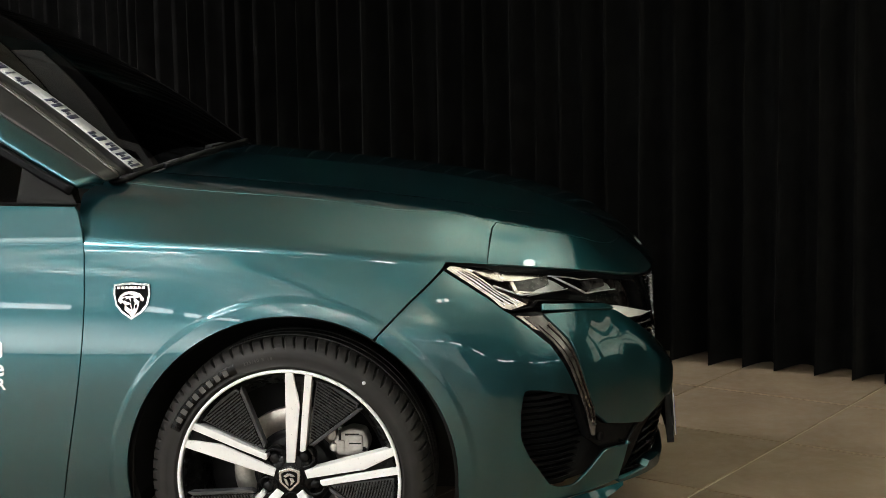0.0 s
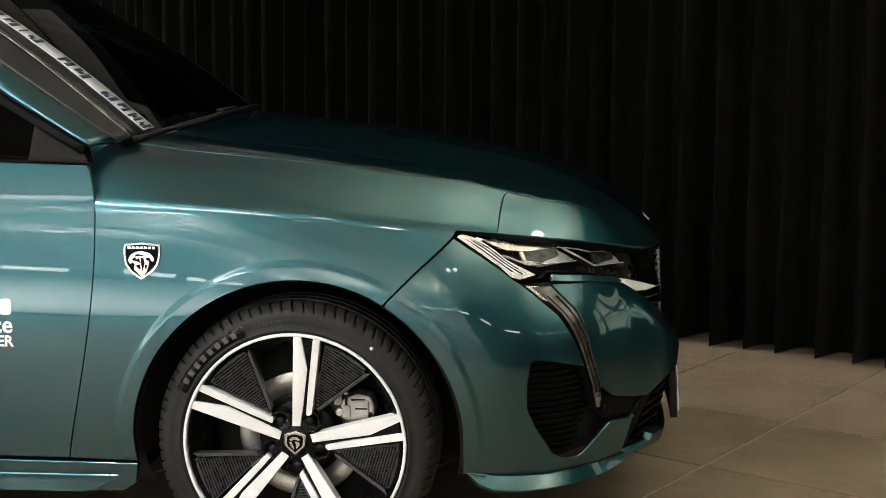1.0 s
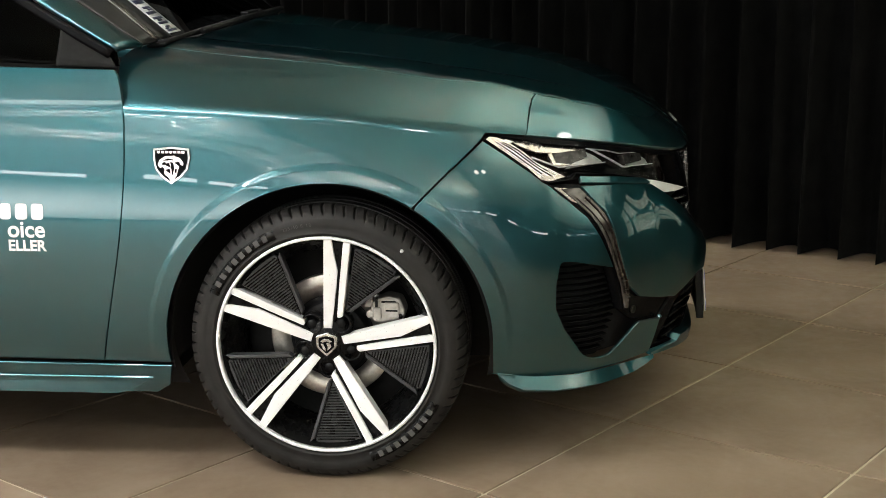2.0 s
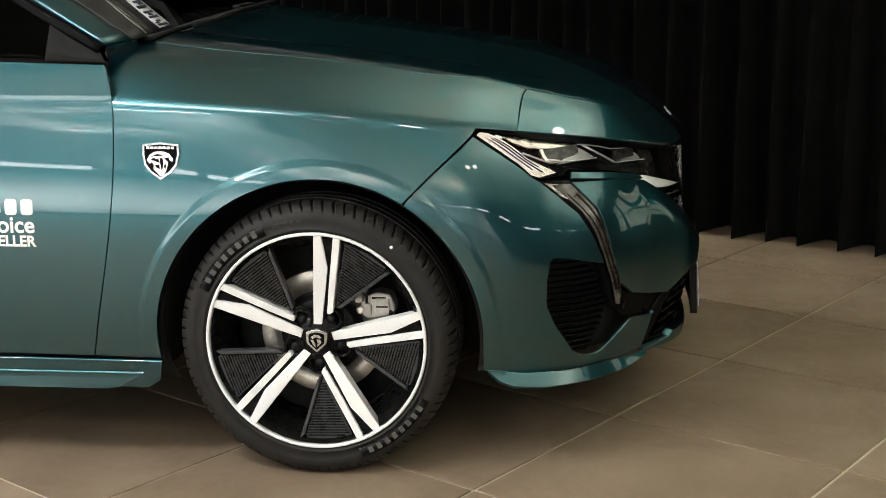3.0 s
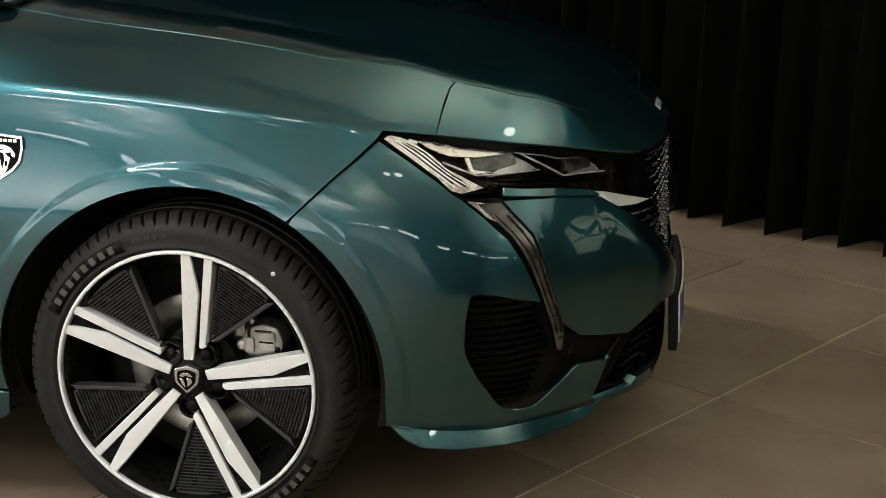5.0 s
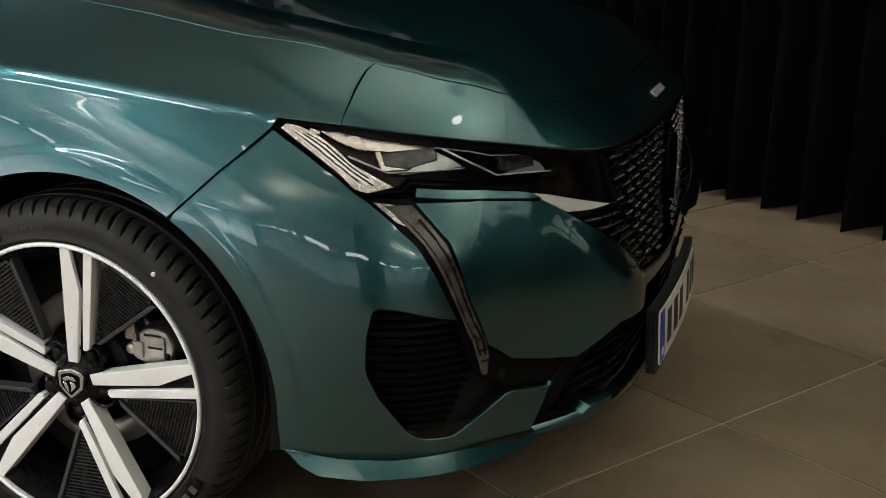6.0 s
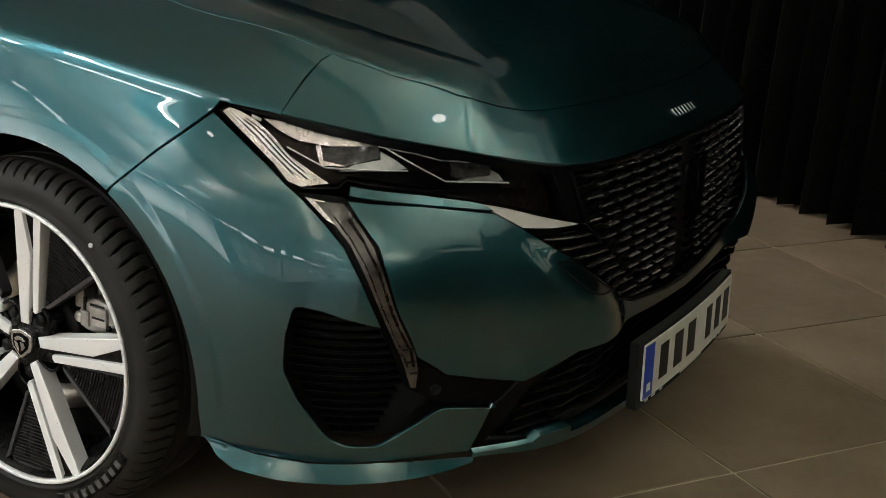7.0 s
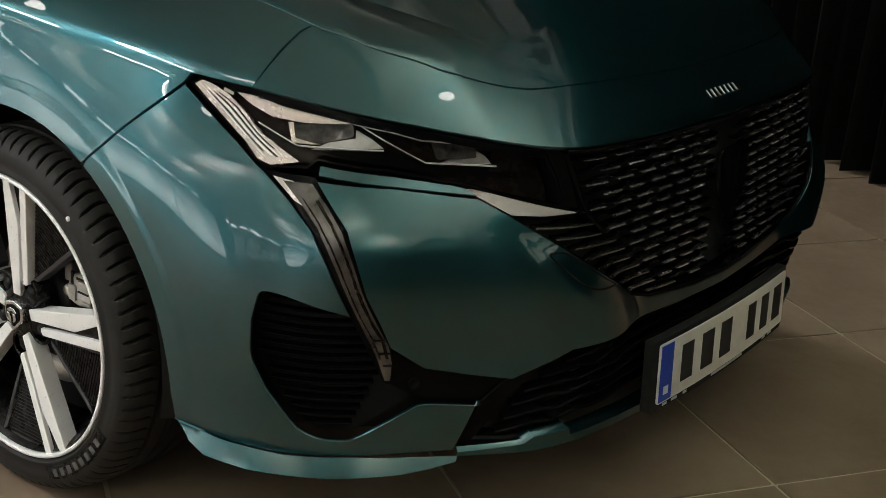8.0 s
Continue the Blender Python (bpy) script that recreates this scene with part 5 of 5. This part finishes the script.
# ---- screen pillar, windscreen, side window, mirror ----
PIL_LOW = [(-0.468, 0.068, 0.972), (-0.655, 0.120, 1.067), (-1.05, 0.215, 1.285), (-1.55, 0.265, 1.40)]
PIL_UP = [(-0.432, 0.150, 0.977), (-0.669, 0.175, 1.124), (-1.05, 0.265, 1.345), (-1.55, 0.315, 1.445)]
SCREEN = [(-0.408, 0.185, 0.984), (-0.691, 0.225, 1.196), (-1.05, 0.315, 1.40), (-1.30, 0.36, 1.46)]


def ruled(name, a, b, material, parent, label="", bulge=0.0, thick=0.012, n=8):
    """A sheet between two flowing lines."""
    la, lb = ([Vector(p) for p in smooth_line3(x)] for x in (a, b))
    verts, faces = [], []
    for p, q in zip(la, lb):
        side_way = (q - p).normalized()
        for k in range(n + 1):
            t = k / n
            verts.append(p.lerp(q, t) + Vector((0.25, -0.75 if bulge > 0 else 0, 0.6)) * abs(bulge) * 4 * t * (1 - t))
    rows = len(la)
    for i in range(rows - 1):
        for k in range(n):
            c = i * (n + 1) + k
            faces.append((c, c + 1, c + n + 2, c + n + 1))
    ob = from_arrays(name, verts, faces, material, parent, label)
    if thick:
        mod = ob.modifiers.new("thickness", "SOLIDIFY")
        mod.thickness, mod.offset = thick, -1
    return ob


def smooth_line3(points, per=6):
    pts = [Vector(p) for p in points]
    out = []
    for i in range(len(pts) - 1):
        a, b, c, d = pts[max(i - 1, 0)], pts[i], pts[i + 1], pts[min(i + 2, len(pts) - 1)]
        for k in range(per):
            t = k / per
            out.append(0.5 * (2 * b + (c - a) * t + (2 * a - 5 * b + 4 * c - d) * t * t + (3 * b - a - 3 * c + d) * t**3))
    return out + [pts[-1]]


flip_y = lambda pts: [(x, 2 * C - y, z) for x, y, z in pts]
for far in (False, True):
    f = flip_y if far else (lambda pts: pts)
    ruled("screen_pillar", f(PIL_LOW), f(PIL_UP), paint, car, "painted windscreen pillar", 0.006)
    ruled("screen_border", f(PIL_UP), f(SCREEN), border, car, "dark border of the windscreen", 0.0, 0.006)
    edge = [(x - 0.004, y - 0.004 if not far else y + 0.004, z + 0.004) for x, y, z in f(SCREEN)]
    # light put into colour: the near seal is grey, the far one black
    ruled("screen_seal", edge, [(x + 0.004, y + (0.008 if not far else -0.008), z + 0.003) for x, y, z in edge], black_gloss if far else drl_grey, car, "thin dark seal" if far else "thin grey seal", 0.0, 0.004, 2)
    glass_low = [(-0.455, 0.052, 0.935), (-0.80, 0.055, 0.945), (-1.2, 0.06, 0.955), (-1.55, 0.065, 0.965)]
    glass_up = [(x, y + 0.004, z - 0.006) for x, y, z in PIL_LOW]
    ruled("side_window", f(glass_low), f(glass_up), side_glass, car, "dark side window", 0.0, 0.005)
    ruled("window_frame", f([(x, y - 0.004, z - 0.004) for x, y, z in PIL_LOW]), f([(x - 0.012, y - 0.002, z - 0.022) for x, y, z in PIL_LOW]), black_gloss, car, "black window frame", 0.0, 0.012, 3)
    ruled("mirror_corner", f([(-0.462, 0.046, 0.932), (-0.53, 0.046, 0.934), (-0.60, 0.046, 0.936)]), f([(-0.482, 0.066, 0.958), (-0.54, 0.076, 0.985), (-0.60, 0.090, 1.015)]), liner, car, "black corner panel at the mirror's foot", 0.0, 0.01, 4)


rows_s = smooth_line3(SCREEN, 5)
verts, faces, n = [], [], 24
for i, p in enumerate(rows_s):
    for k in range(n + 1):
        t = k / n
        y = p.y + (2 * C - 2 * p.y) * t
        u = 4 * t * (1 - t)
        verts.append((p.x + (0.080 - 0.02 * i / len(rows_s)) * u, y, p.z + 0.032 * u))
for i in range(len(rows_s) - 1):
    for k in range(n):
        c = i * (n + 1) + k
        faces.append((c, c + 1, c + n + 2, c + n + 1))
windscreen = from_arrays("windscreen", verts, faces, screen_glass, car, "dark curved windscreen")
windscreen.visible_shadow = False


def on_screen(a, t, lift):
    """A place on the windscreen: a up the pillar, t across."""
    i = min(int(a * (len(rows_s) - 1)), len(rows_s) - 2)
    p = rows_s[i].lerp(rows_s[i + 1], a * (len(rows_s) - 1) - i)
    u = 4 * t * (1 - t)
    return Vector((p.x + (0.080 - 0.02 * a) * u, p.y + (2 * C - 2 * p.y) * t, p.z + 0.032 * u)) + Vector((0.5, -0.1, 0.8)) * lift


def screen_band(name, a0, a1, t0, t1, lift, material, parent, label="", cuts=10):
    verts, faces = [], []
    for k in range(cuts + 1):
        a = a0 + (a1 - a0) * k / cuts
        verts += [on_screen(a, t0, lift), on_screen(a, t1, lift)]
    faces = [(2 * k, 2 * k + 1, 2 * k + 3, 2 * k + 2) for k in range(cuts)]
    ob = from_arrays(name, verts, faces, material, parent, label)
    mod = ob.modifiers.new("thickness", "SOLIDIFY")
    mod.thickness = 0.0008
    return ob


# a strip of colour paints the grey reflection at the glass edge
screen_band("screen_reflection", 0.004, 0.80, 0.002, 0.045, 0.0015, border, car, "strip painting a grey reflection along the windscreen's edge", 20)
band = screen_band("screen_sticker", 0.015, 0.80, 0.045, 0.085, 0.002, grey_vinyl, car, "white strip sticker with dark blue print", 20)
for k, (a, l) in enumerate(((0.022, 0.030), (0.060, 0.030), (0.098, 0.030), (0.136, 0.034), (0.210, 0.034), (0.250, 0.030), (0.330, 0.030), (0.372, 0.014), (0.392, 0.030), (0.430, 0.030), (0.50, 0.030), (0.54, 0.030))):
    screen_band("print_bar", a, a + l * 0.32, 0.050, 0.078, 0.0032, navy_ink, band, "", 2)
    if l > 0.02:
        screen_band("print_bar", a + l * 0.40, a + l * 0.62, 0.050 + 0.007 * (k % 3), 0.062 + 0.008 * (k % 3), 0.0032, navy_ink, band, "", 2)
        screen_band("print_bar", a + l * 0.66, a + l * 0.90, 0.050 if k % 2 else 0.056, 0.078 if k % 3 else 0.070, 0.0032, navy_ink, band, "", 2)
bm = bmesh.new()
turned(bm, [(0.0, 0.0), (0.008, 0.0), (0.009, 0.20), (0.006, 0.42), (0.0, 0.42)], 10)
wiper = part("wiper_arm", bm, black_plastic, car, "black wiper arm at the screen's foot")
wiper.matrix_world = Matrix.Translation((-0.335, 0.30, 1.002)) @ Vector((0.10, 0.40, 0.045)).to_track_quat("Y", "Z").to_matrix().to_4x4()
bm = bmesh.new()
box(bm, (-0.012, -0.03, -0.006), (0.012, 0.05, 0.012), bevel=0.004)
hub = part("wiper_knuckle", bm, black_plastic, car)
hub.matrix_world = Matrix.Translation((-0.285, 0.56, 1.032)) @ Vector((0.10, 0.40, 0.03)).to_track_quat("Y", "Z").to_matrix().to_4x4()
cowl_a = [(-0.40, 0.20, 0.968), (-0.375, 0.30, 0.985), (-0.33, 0.45, 1.004), (-0.30, 0.62, 1.02), (-0.285, C, 1.03)]
cowl_b = [(-0.44, 0.20, 0.966), (-0.40, 0.32, 0.985), (-0.37, 0.45, 0.998), (-0.34, 0.62, 1.01), (-0.325, C, 1.02)]
for far in (False, True):
    f = flip_y if far else (lambda pts: pts)
    ruled("cowl", f(cowl_a), f(cowl_b), black_plastic, car, "black plastic cowl below the windscreen", 0.0, 0.01, 3)
# roof and tail close the body behind
roof = ruled("roof", [(-1.25, 0.33, 1.455), (-1.4, 0.35, 1.465), (-1.6, 0.36, 1.47)], [(-1.25, 2 * C - 0.33, 1.455), (-1.4, 2 * C - 0.35, 1.465), (-1.6, 2 * C - 0.36, 1.47)], paint, car, "painted roof", 0.0, 0.02, 12)

# ---- wheels ----
SIZE = 1.016              # rim size against an 18 inch wheel drawing


def wheel(place, turn):
    bm = bmesh.new()
    turned(bm, [(0.236, 0.003), (0.230, 0.012), (0.222, 0.030), (0.206, 0.060), (0.200, 0.15), (0.214, 0.195), (0.236, 0.205), (0.243, 0.205), (0.205, 0.16), (0.212, 0.06), (0.236, 0.02)], 72)
    rim = part("wheel", bm, wheel_black, car, "two-tone alloy wheel with polished twin spokes")
    rim.matrix_world = Matrix.Translation(place) @ pose(0, 0, 0, 0, 0, turn) @ Matrix.Diagonal((SIZE, 1, SIZE, 1))
    # tyre with shoulder blocks and grooves
    seg, cut = 640, 8
    profile = [(0.236, 0.018, 0), (0.2415, 0.006, 0), (0.249, 0.001, 0), (0.2515, -0.0045, 0), (0.2545, -0.0050, 0), (0.257, -0.002, 0), (0.270, -0.0045, 0), (0.284, -0.0030, 0), (0.2870, -0.0012, 0), (0.292, 0.0012, 0.0005), (0.2985, 0.0060, 0.004), (0.3045, 0.0145, 0.007), (0.3090, 0.026, 0.008), (0.3112, 0.040, 0.007), (0.3120, 0.052, 0), (0.305, 0.054, 0), (0.305, 0.060, 0), (0.3125, 0.062, 0), (0.3132, 0.080, 0), (0.3132, 0.086, 0), (0.306, 0.088, 0), (0.306, 0.096, 0), (0.3132, 0.098, 0), (0.3132, 0.126, 0), (0.306, 0.128, 0), (0.306, 0.136, 0), (0.3132, 0.138, 0), (0.3120, 0.17, 0), (0.306, 0.205, 0), (0.292, 0.222, 0), (0.26, 0.226, 0), (0.236, 0.21, 0)]
    ground = -0.316 / SIZE
    bm = bmesh.new()
    rings = []
    for k in range(seg):
        ring = []
        for i, (r, y, d) in enumerate(profile):
            a = math.tau * (k + ((0.0, 0.2, 0.9, 1.9, 2.2)[i - 9] if 9 <= i <= 13 else 0.0)) / seg
            r2 = r - (d if k % cut == 0 else 0)
            y2 = y + (d * 0.6 if k % cut == 0 else 0)
            ring.append(bm.verts.new((r2 * math.cos(a), y2 - 0.004 * max(0.0, (-0.25 - r2 * math.sin(a)) / 0.06) * (y2 < 0.03), max(r2 * math.sin(a), ground))))
        rings.append(ring)
    for k in range(seg):
        a, b = rings[k], rings[(k + 1) % seg]
        for i in range(len(profile) - 1):
            face = bm.faces.new((a[i], a[i + 1], b[i + 1], b[i]))
            face.smooth = i < 8 or (i < 13 and k % 8 not in (0, 7)) or i > 26
    part("tyre", bm, rubber, rim, "black low-profile tyre with a blocked shoulder")
    bm = bmesh.new()
    turned(bm, [(0.2465, 0.008), (0.2462, -0.001), (0.2450, -0.003), (0.2402, -0.003), (0.2390, -0.001), (0.2385, 0.012)], 96)
    part("rim_lip", bm, polished, rim, "polished rim edge")
    dish = lambda r: 0.020 * max(0.0, 1 - r / 0.24)
    for k in range(5):
        m = pose(0, 0, 0, 0, 72 * k, 0)

        def made(name, outline, y0, y1, material, label="", bevel=0.0015, sub=None, level=False):
            bm = bmesh.new()
            slab(bm, outline, y0, y1, bevel)
            for v in bm.verts:
                v.co.y += dish(v.co.x * 0.53 + v.co.z * 0.85) if level else dish(math.hypot(v.co.x, v.co.z))
            bmesh.ops.transform(bm, matrix=m, verts=bm.verts)
            return part(name, bm, material, sub or rim, label)

        made("spoke", [(0.0005, 0.2395), (0.0178, 0.239), (0.0290, 0.165), (0.0115, 0.036), (-0.0070, 0.036), (-0.0055, 0.085)], 0.0, 0.03, polished, "polished broad spoke")
        made("spoke", [(0.0437, 0.2355), (0.0600, 0.2315), (0.0370, 0.064), (0.0300, 0.060), (0.0240, 0.062), (0.0300, 0.122)], 0.0, 0.03, polished, "polished slim spoke")
        made("spoke_web", [(0.0165, 0.237), (0.0450, 0.2335), (0.0300, 0.122), (0.0245, 0.062), (0.0115, 0.040), (0.0285, 0.165)], 0.008, 0.034, wheel_black)
        arc = [(0.229 * math.sin(a), 0.229 * math.cos(a)) for a in (radians(17 + 5.2 * i) for i in range(6))]
        shape = arc + [(0.150, 0.148), (0.060, 0.083), (0.042, 0.076)]
        insert = made("aero_insert", shape, 0.012, 0.024, insert_grey, "dark ribbed aero insert", level=True)
        ca, sa = math.cos(radians(34)), math.sin(radians(34))
        turned_shape = [(x * ca - z * sa, x * sa + z * ca) for x, z in shape]
        for i in range(20):
            r = 0.104 + i * 0.0062
            span = span_at(turned_shape, r)
            if span and span[1] - span[0] > 0.012:
                u0, u1 = span[0] + 0.004, span[1] - 0.004
                made("rib", [(u * ca + w * sa, w * ca - u * sa) for u, w in ((u0, r), (u1, r), (u1, r - 0.0030), (u0, r - 0.0030))], 0.0098, 0.013, wheel_black, "", 0.0, insert, level=True)
        made("insert_edge", [(0.1545, 0.1580), (0.1680, 0.1580), (0.0560, 0.0730), (0.0440, 0.0730)], 0.0075, 0.03, insert_grey, level=True)
        made("insert_groove", [(0.1520, 0.1605), (0.1560, 0.1590), (0.0450, 0.0745), (0.0420, 0.0765)], 0.0105, 0.03, wheel_black, level=True)
        bm = bmesh.new()
        turned(bm, [(0.0, 0.024), (0.0105, 0.024), (0.012, 0.027), (0.012, 0.045)], 6, m @ pose(0.030, 0, 0.046))
        part("wheel_bolt", bm, black_plastic, rim)
        bm = bmesh.new()
        turned(bm, [(0.020, 0.0225), (0.022, 0.020), (0.025, 0.022), (0.026, 0.05)], 24, m @ pose(0.030, 0, 0.046))
        part("bolt_well", bm, wheel_black, rim)
    bm = bmesh.new()
    turned(bm, [(0.0, 0.022), (0.040, 0.022), (0.056, 0.028), (0.060, 0.05), (0.055, 0.08)], 40)
    hub = part("wheel_hub", bm, wheel_black, rim)
    bm = bmesh.new()
    slab(bm, rounded([(-0.024, 0.020), (0.0, 0.027), (0.024, 0.020), (0.023, -0.006), (0.0, -0.028), (-0.023, -0.006)], 0.005), 0.010, 0.026, 0.002)
    cap = part("hub_cap", bm, dark_chrome, rim, "dark chrome shield hub cap")
    bm = bmesh.new()
    slab(bm, rounded([(-0.018, 0.015), (0.0, 0.020), (0.018, 0.015), (0.017, -0.005), (0.0, -0.021), (-0.017, -0.005)], 0.004), 0.0085, 0.012, 0.001)
    part("cap_field", bm, black_gloss, cap)
    for pts in ([(-0.013, 0.009), (-0.004, 0.015), (0.006, 0.014), (0.013, 0.008), (0.008, 0.006), (0.000, 0.009), (-0.008, 0.005)], [(-0.013, 0.004), (-0.006, 0.003), (-0.002, -0.006), (-0.001, -0.015), (-0.008, -0.008)], [(0.000, 0.005), (0.009, 0.004), (0.012, -0.003), (0.006, -0.010), (0.002, -0.013), (0.003, -0.003)]):
        bm = bmesh.new()
        slab(bm, pts, 0.0065, 0.009, 0.0006)
        part("cap_relief", bm, dark_chrome, cap)
    # brake behind the spokes
    bm = bmesh.new()
    turned(bm, [(0.094, 0.0905), (0.094, 0.090), (0.1405, 0.090), (0.142, 0.0915), (0.142, 0.112), (0.094, 0.112)], 72)
    disc = part("brake_disc", bm, steel, rim, "bright steel brake disc")
    bm = bmesh.new()
    turned(bm, [(0.05, 0.066), (0.080, 0.066), (0.084, 0.070), (0.086, 0.0885), (0.096, 0.0890)], 56)
    part("disc_hat", bm, black_plastic, disc, "dark disc hat")
    # black disc added to block the view through and keep the openings dark
    bm = bmesh.new()
    turned(bm, [(0.05, 0.118), (0.20, 0.118), (0.20, 0.128)], 48)
    part("backing_disc", bm, liner, rim)
    bm = bmesh.new()
    slab(bm, rounded([(0.088, 0.062), (0.100, 0.092), (0.130, 0.104), (0.160, 0.098), (0.172, 0.070), (0.166, 0.048), (0.120, 0.040), (0.100, 0.044)], 0.008), 0.050, 0.100, 0.006)
    caliper = part("brake_caliper", bm, cast, rim, "pale cast brake caliper")
    for lo, hi in (((0.078, 0.056, 0.075), (0.098, 0.085, 0.110)), ((0.125, 0.044, 0.055), (0.158, 0.052, 0.090)), ((0.100, 0.045, 0.050), (0.118, 0.052, 0.078))):
        bm = bmesh.new()
        box(bm, lo, hi, bevel=0.004)
        part("caliper_lug", bm, cast, caliper)
    # thin black bars on the casting stand in for its shaded gaps
    for lo, hi in (((0.104, 0.0485, 0.066), (0.110, 0.053, 0.100)), ((0.118, 0.0485, 0.088), (0.150, 0.053, 0.0925)), ((0.128, 0.0425, 0.070), (0.155, 0.046, 0.0735))):
        bm = bmesh.new()
        box(bm, lo, hi, bevel=0.0012)
        part("caliper_gap_bar", bm, black_plastic, caliper)
    bm = bmesh.new()
    turned(bm, [(0.0, -0.004), (0.008, -0.004), (0.010, -0.001), (0.010, 0.03)], 18, pose(0.093, 0.052, 0.062))
    part("guide_pin", bm, steel, caliper)
    bm = bmesh.new()
    turned(bm, [(0.0, -0.003), (0.005, -0.003), (0.006, 0.0), (0.006, 0.012)], 6, pose(0.160, 0.049, 0.058))
    part("caliper_bolt", bm, black_plastic, caliper)
    bm = bmesh.new()
    turned(bm, [(0.0, -0.006), (0.004, -0.006), (0.004, 0.0)], 12, pose(0.172, 0, 0.217))
    part("balance_dot", bm, white_vinyl, rim, "white paint dot")
    return rim


near_wheel = wheel((0.003, -0.004, 0.316), 0)
wheel((0.003, 2 * C + 0.004, 0.316), 180)


def tyre_print(text, size, radius, middle, parent):
    """Raised letters along the tyre's wall."""
    curve = bpy.data.curves.new("size_marking", "FONT")
    curve.body, curve.size, curve.align_x, curve.space_character = text, size, "CENTER", 1.25
    temp = new("size_marking", curve)
    bpy.context.view_layer.update()
    me = bpy.data.meshes.new_from_object(temp.evaluated_get(bpy.context.evaluated_depsgraph_get()))
    bpy.data.objects.remove(temp)
    for v in me.vertices:
        a, r = radians(middle) - v.co.x / radius, radius + v.co.y
        v.co = (r * math.cos(a), -0.0054, r * math.sin(a))
    me.materials.clear()
    me.materials.append(tyre_mark)
    ob = new("size_marking", me)
    ob.parent = parent
    return ob


tyre_print("225/40 R 18", 0.0105, 0.2695, 102, near_wheel)
for a0, a1, count in ((116, 152, 8), (-66, -30, 8)):
    bm = bmesh.new()
    steps = 16
    rows = [[bm.verts.new((r * math.cos(radians(a)), y, r * math.sin(radians(a)))) for r, y in ((0.2595, -0.0030), (0.2605, -0.0054), (0.2815, -0.0050), (0.2825, -0.0025))] for a in np.linspace(a0 - 3, a1 + 3, steps + 1)]
    for u, v in zip(rows, rows[1:]):
        for i in range(3):
            bm.faces.new((u[i], u[i + 1], v[i + 1], v[i])).smooth = True
    panel = part("wall_panel", bm, wheel_black, near_wheel, "dark raised panel on the tyre wall")
    for k in range(count):
        a = a0 + (a1 - a0) * (k + 0.5) / count
        bm = bmesh.new()
        box(bm, (0.264, -0.0062, -0.0058), (0.278, -0.0030, 0.0058), pose(0, 0, 0, 0, -a, 0), 0.0008)
        part("wall_block", bm, tyre_mark, panel)


# ---- floor tiles ----
def tile_mesh():
    bm = bmesh.new()
    h = TILE / 2 - 0.0042
    box(bm, (-h, -h, -0.010), (h, h, 0.0), bevel=0.0012)
    me = bpy.data.meshes.new("tile")
    bm.to_mesh(me)
    bm.free()
    me.materials.append(stone)
    return me


tile_data = tile_mesh()
for i in range(-8, 7):
    for j in range(-10, 3):
        n, m = TILE_N + TILE * (i + 0.5), TILE_M + TILE * (j + 0.5)
        p = along(n, m)
        ob = new("tile", tile_data)
        ob.matrix_world = Matrix.Translation(p) @ pose(0, 0, 0, 0, 0, TURN + 90 * ((i * 7 + j * 3) % 4))
        ob.parent = floor

# the floor's further tiles, in one piece
verts, faces, h = [], [], TILE / 2 - 0.0042
for i in range(-16, 14):
    for j in range(-25, 4):
        if -8 <= i < 7 and -10 <= j < 3:
            continue
        n, m = TILE_N + TILE * (i + 0.5), TILE_M + TILE * (j + 0.5)
        if not (-8.5 < n < 8.3 and -12.8 < m < 3.3):
            continue
        k = len(verts)
        ring = [(-h, -h), (h, -h), (h, h), (-h, h)]
        verts += [along(n + a * 0.997, m + b * 0.997, 0.0) for a, b in ring] + [along(n + a, m + b, -0.010) for a, b in ring]
        faces += [(k, k + 1, k + 2, k + 3)] + [(k + q, k + 4 + q, k + 4 + (q + 1) % 4, k + (q + 1) % 4) for q in range(4)]
from_arrays("tile_field", verts, faces, stone, floor, "further brown floor tiles", smooth=False)
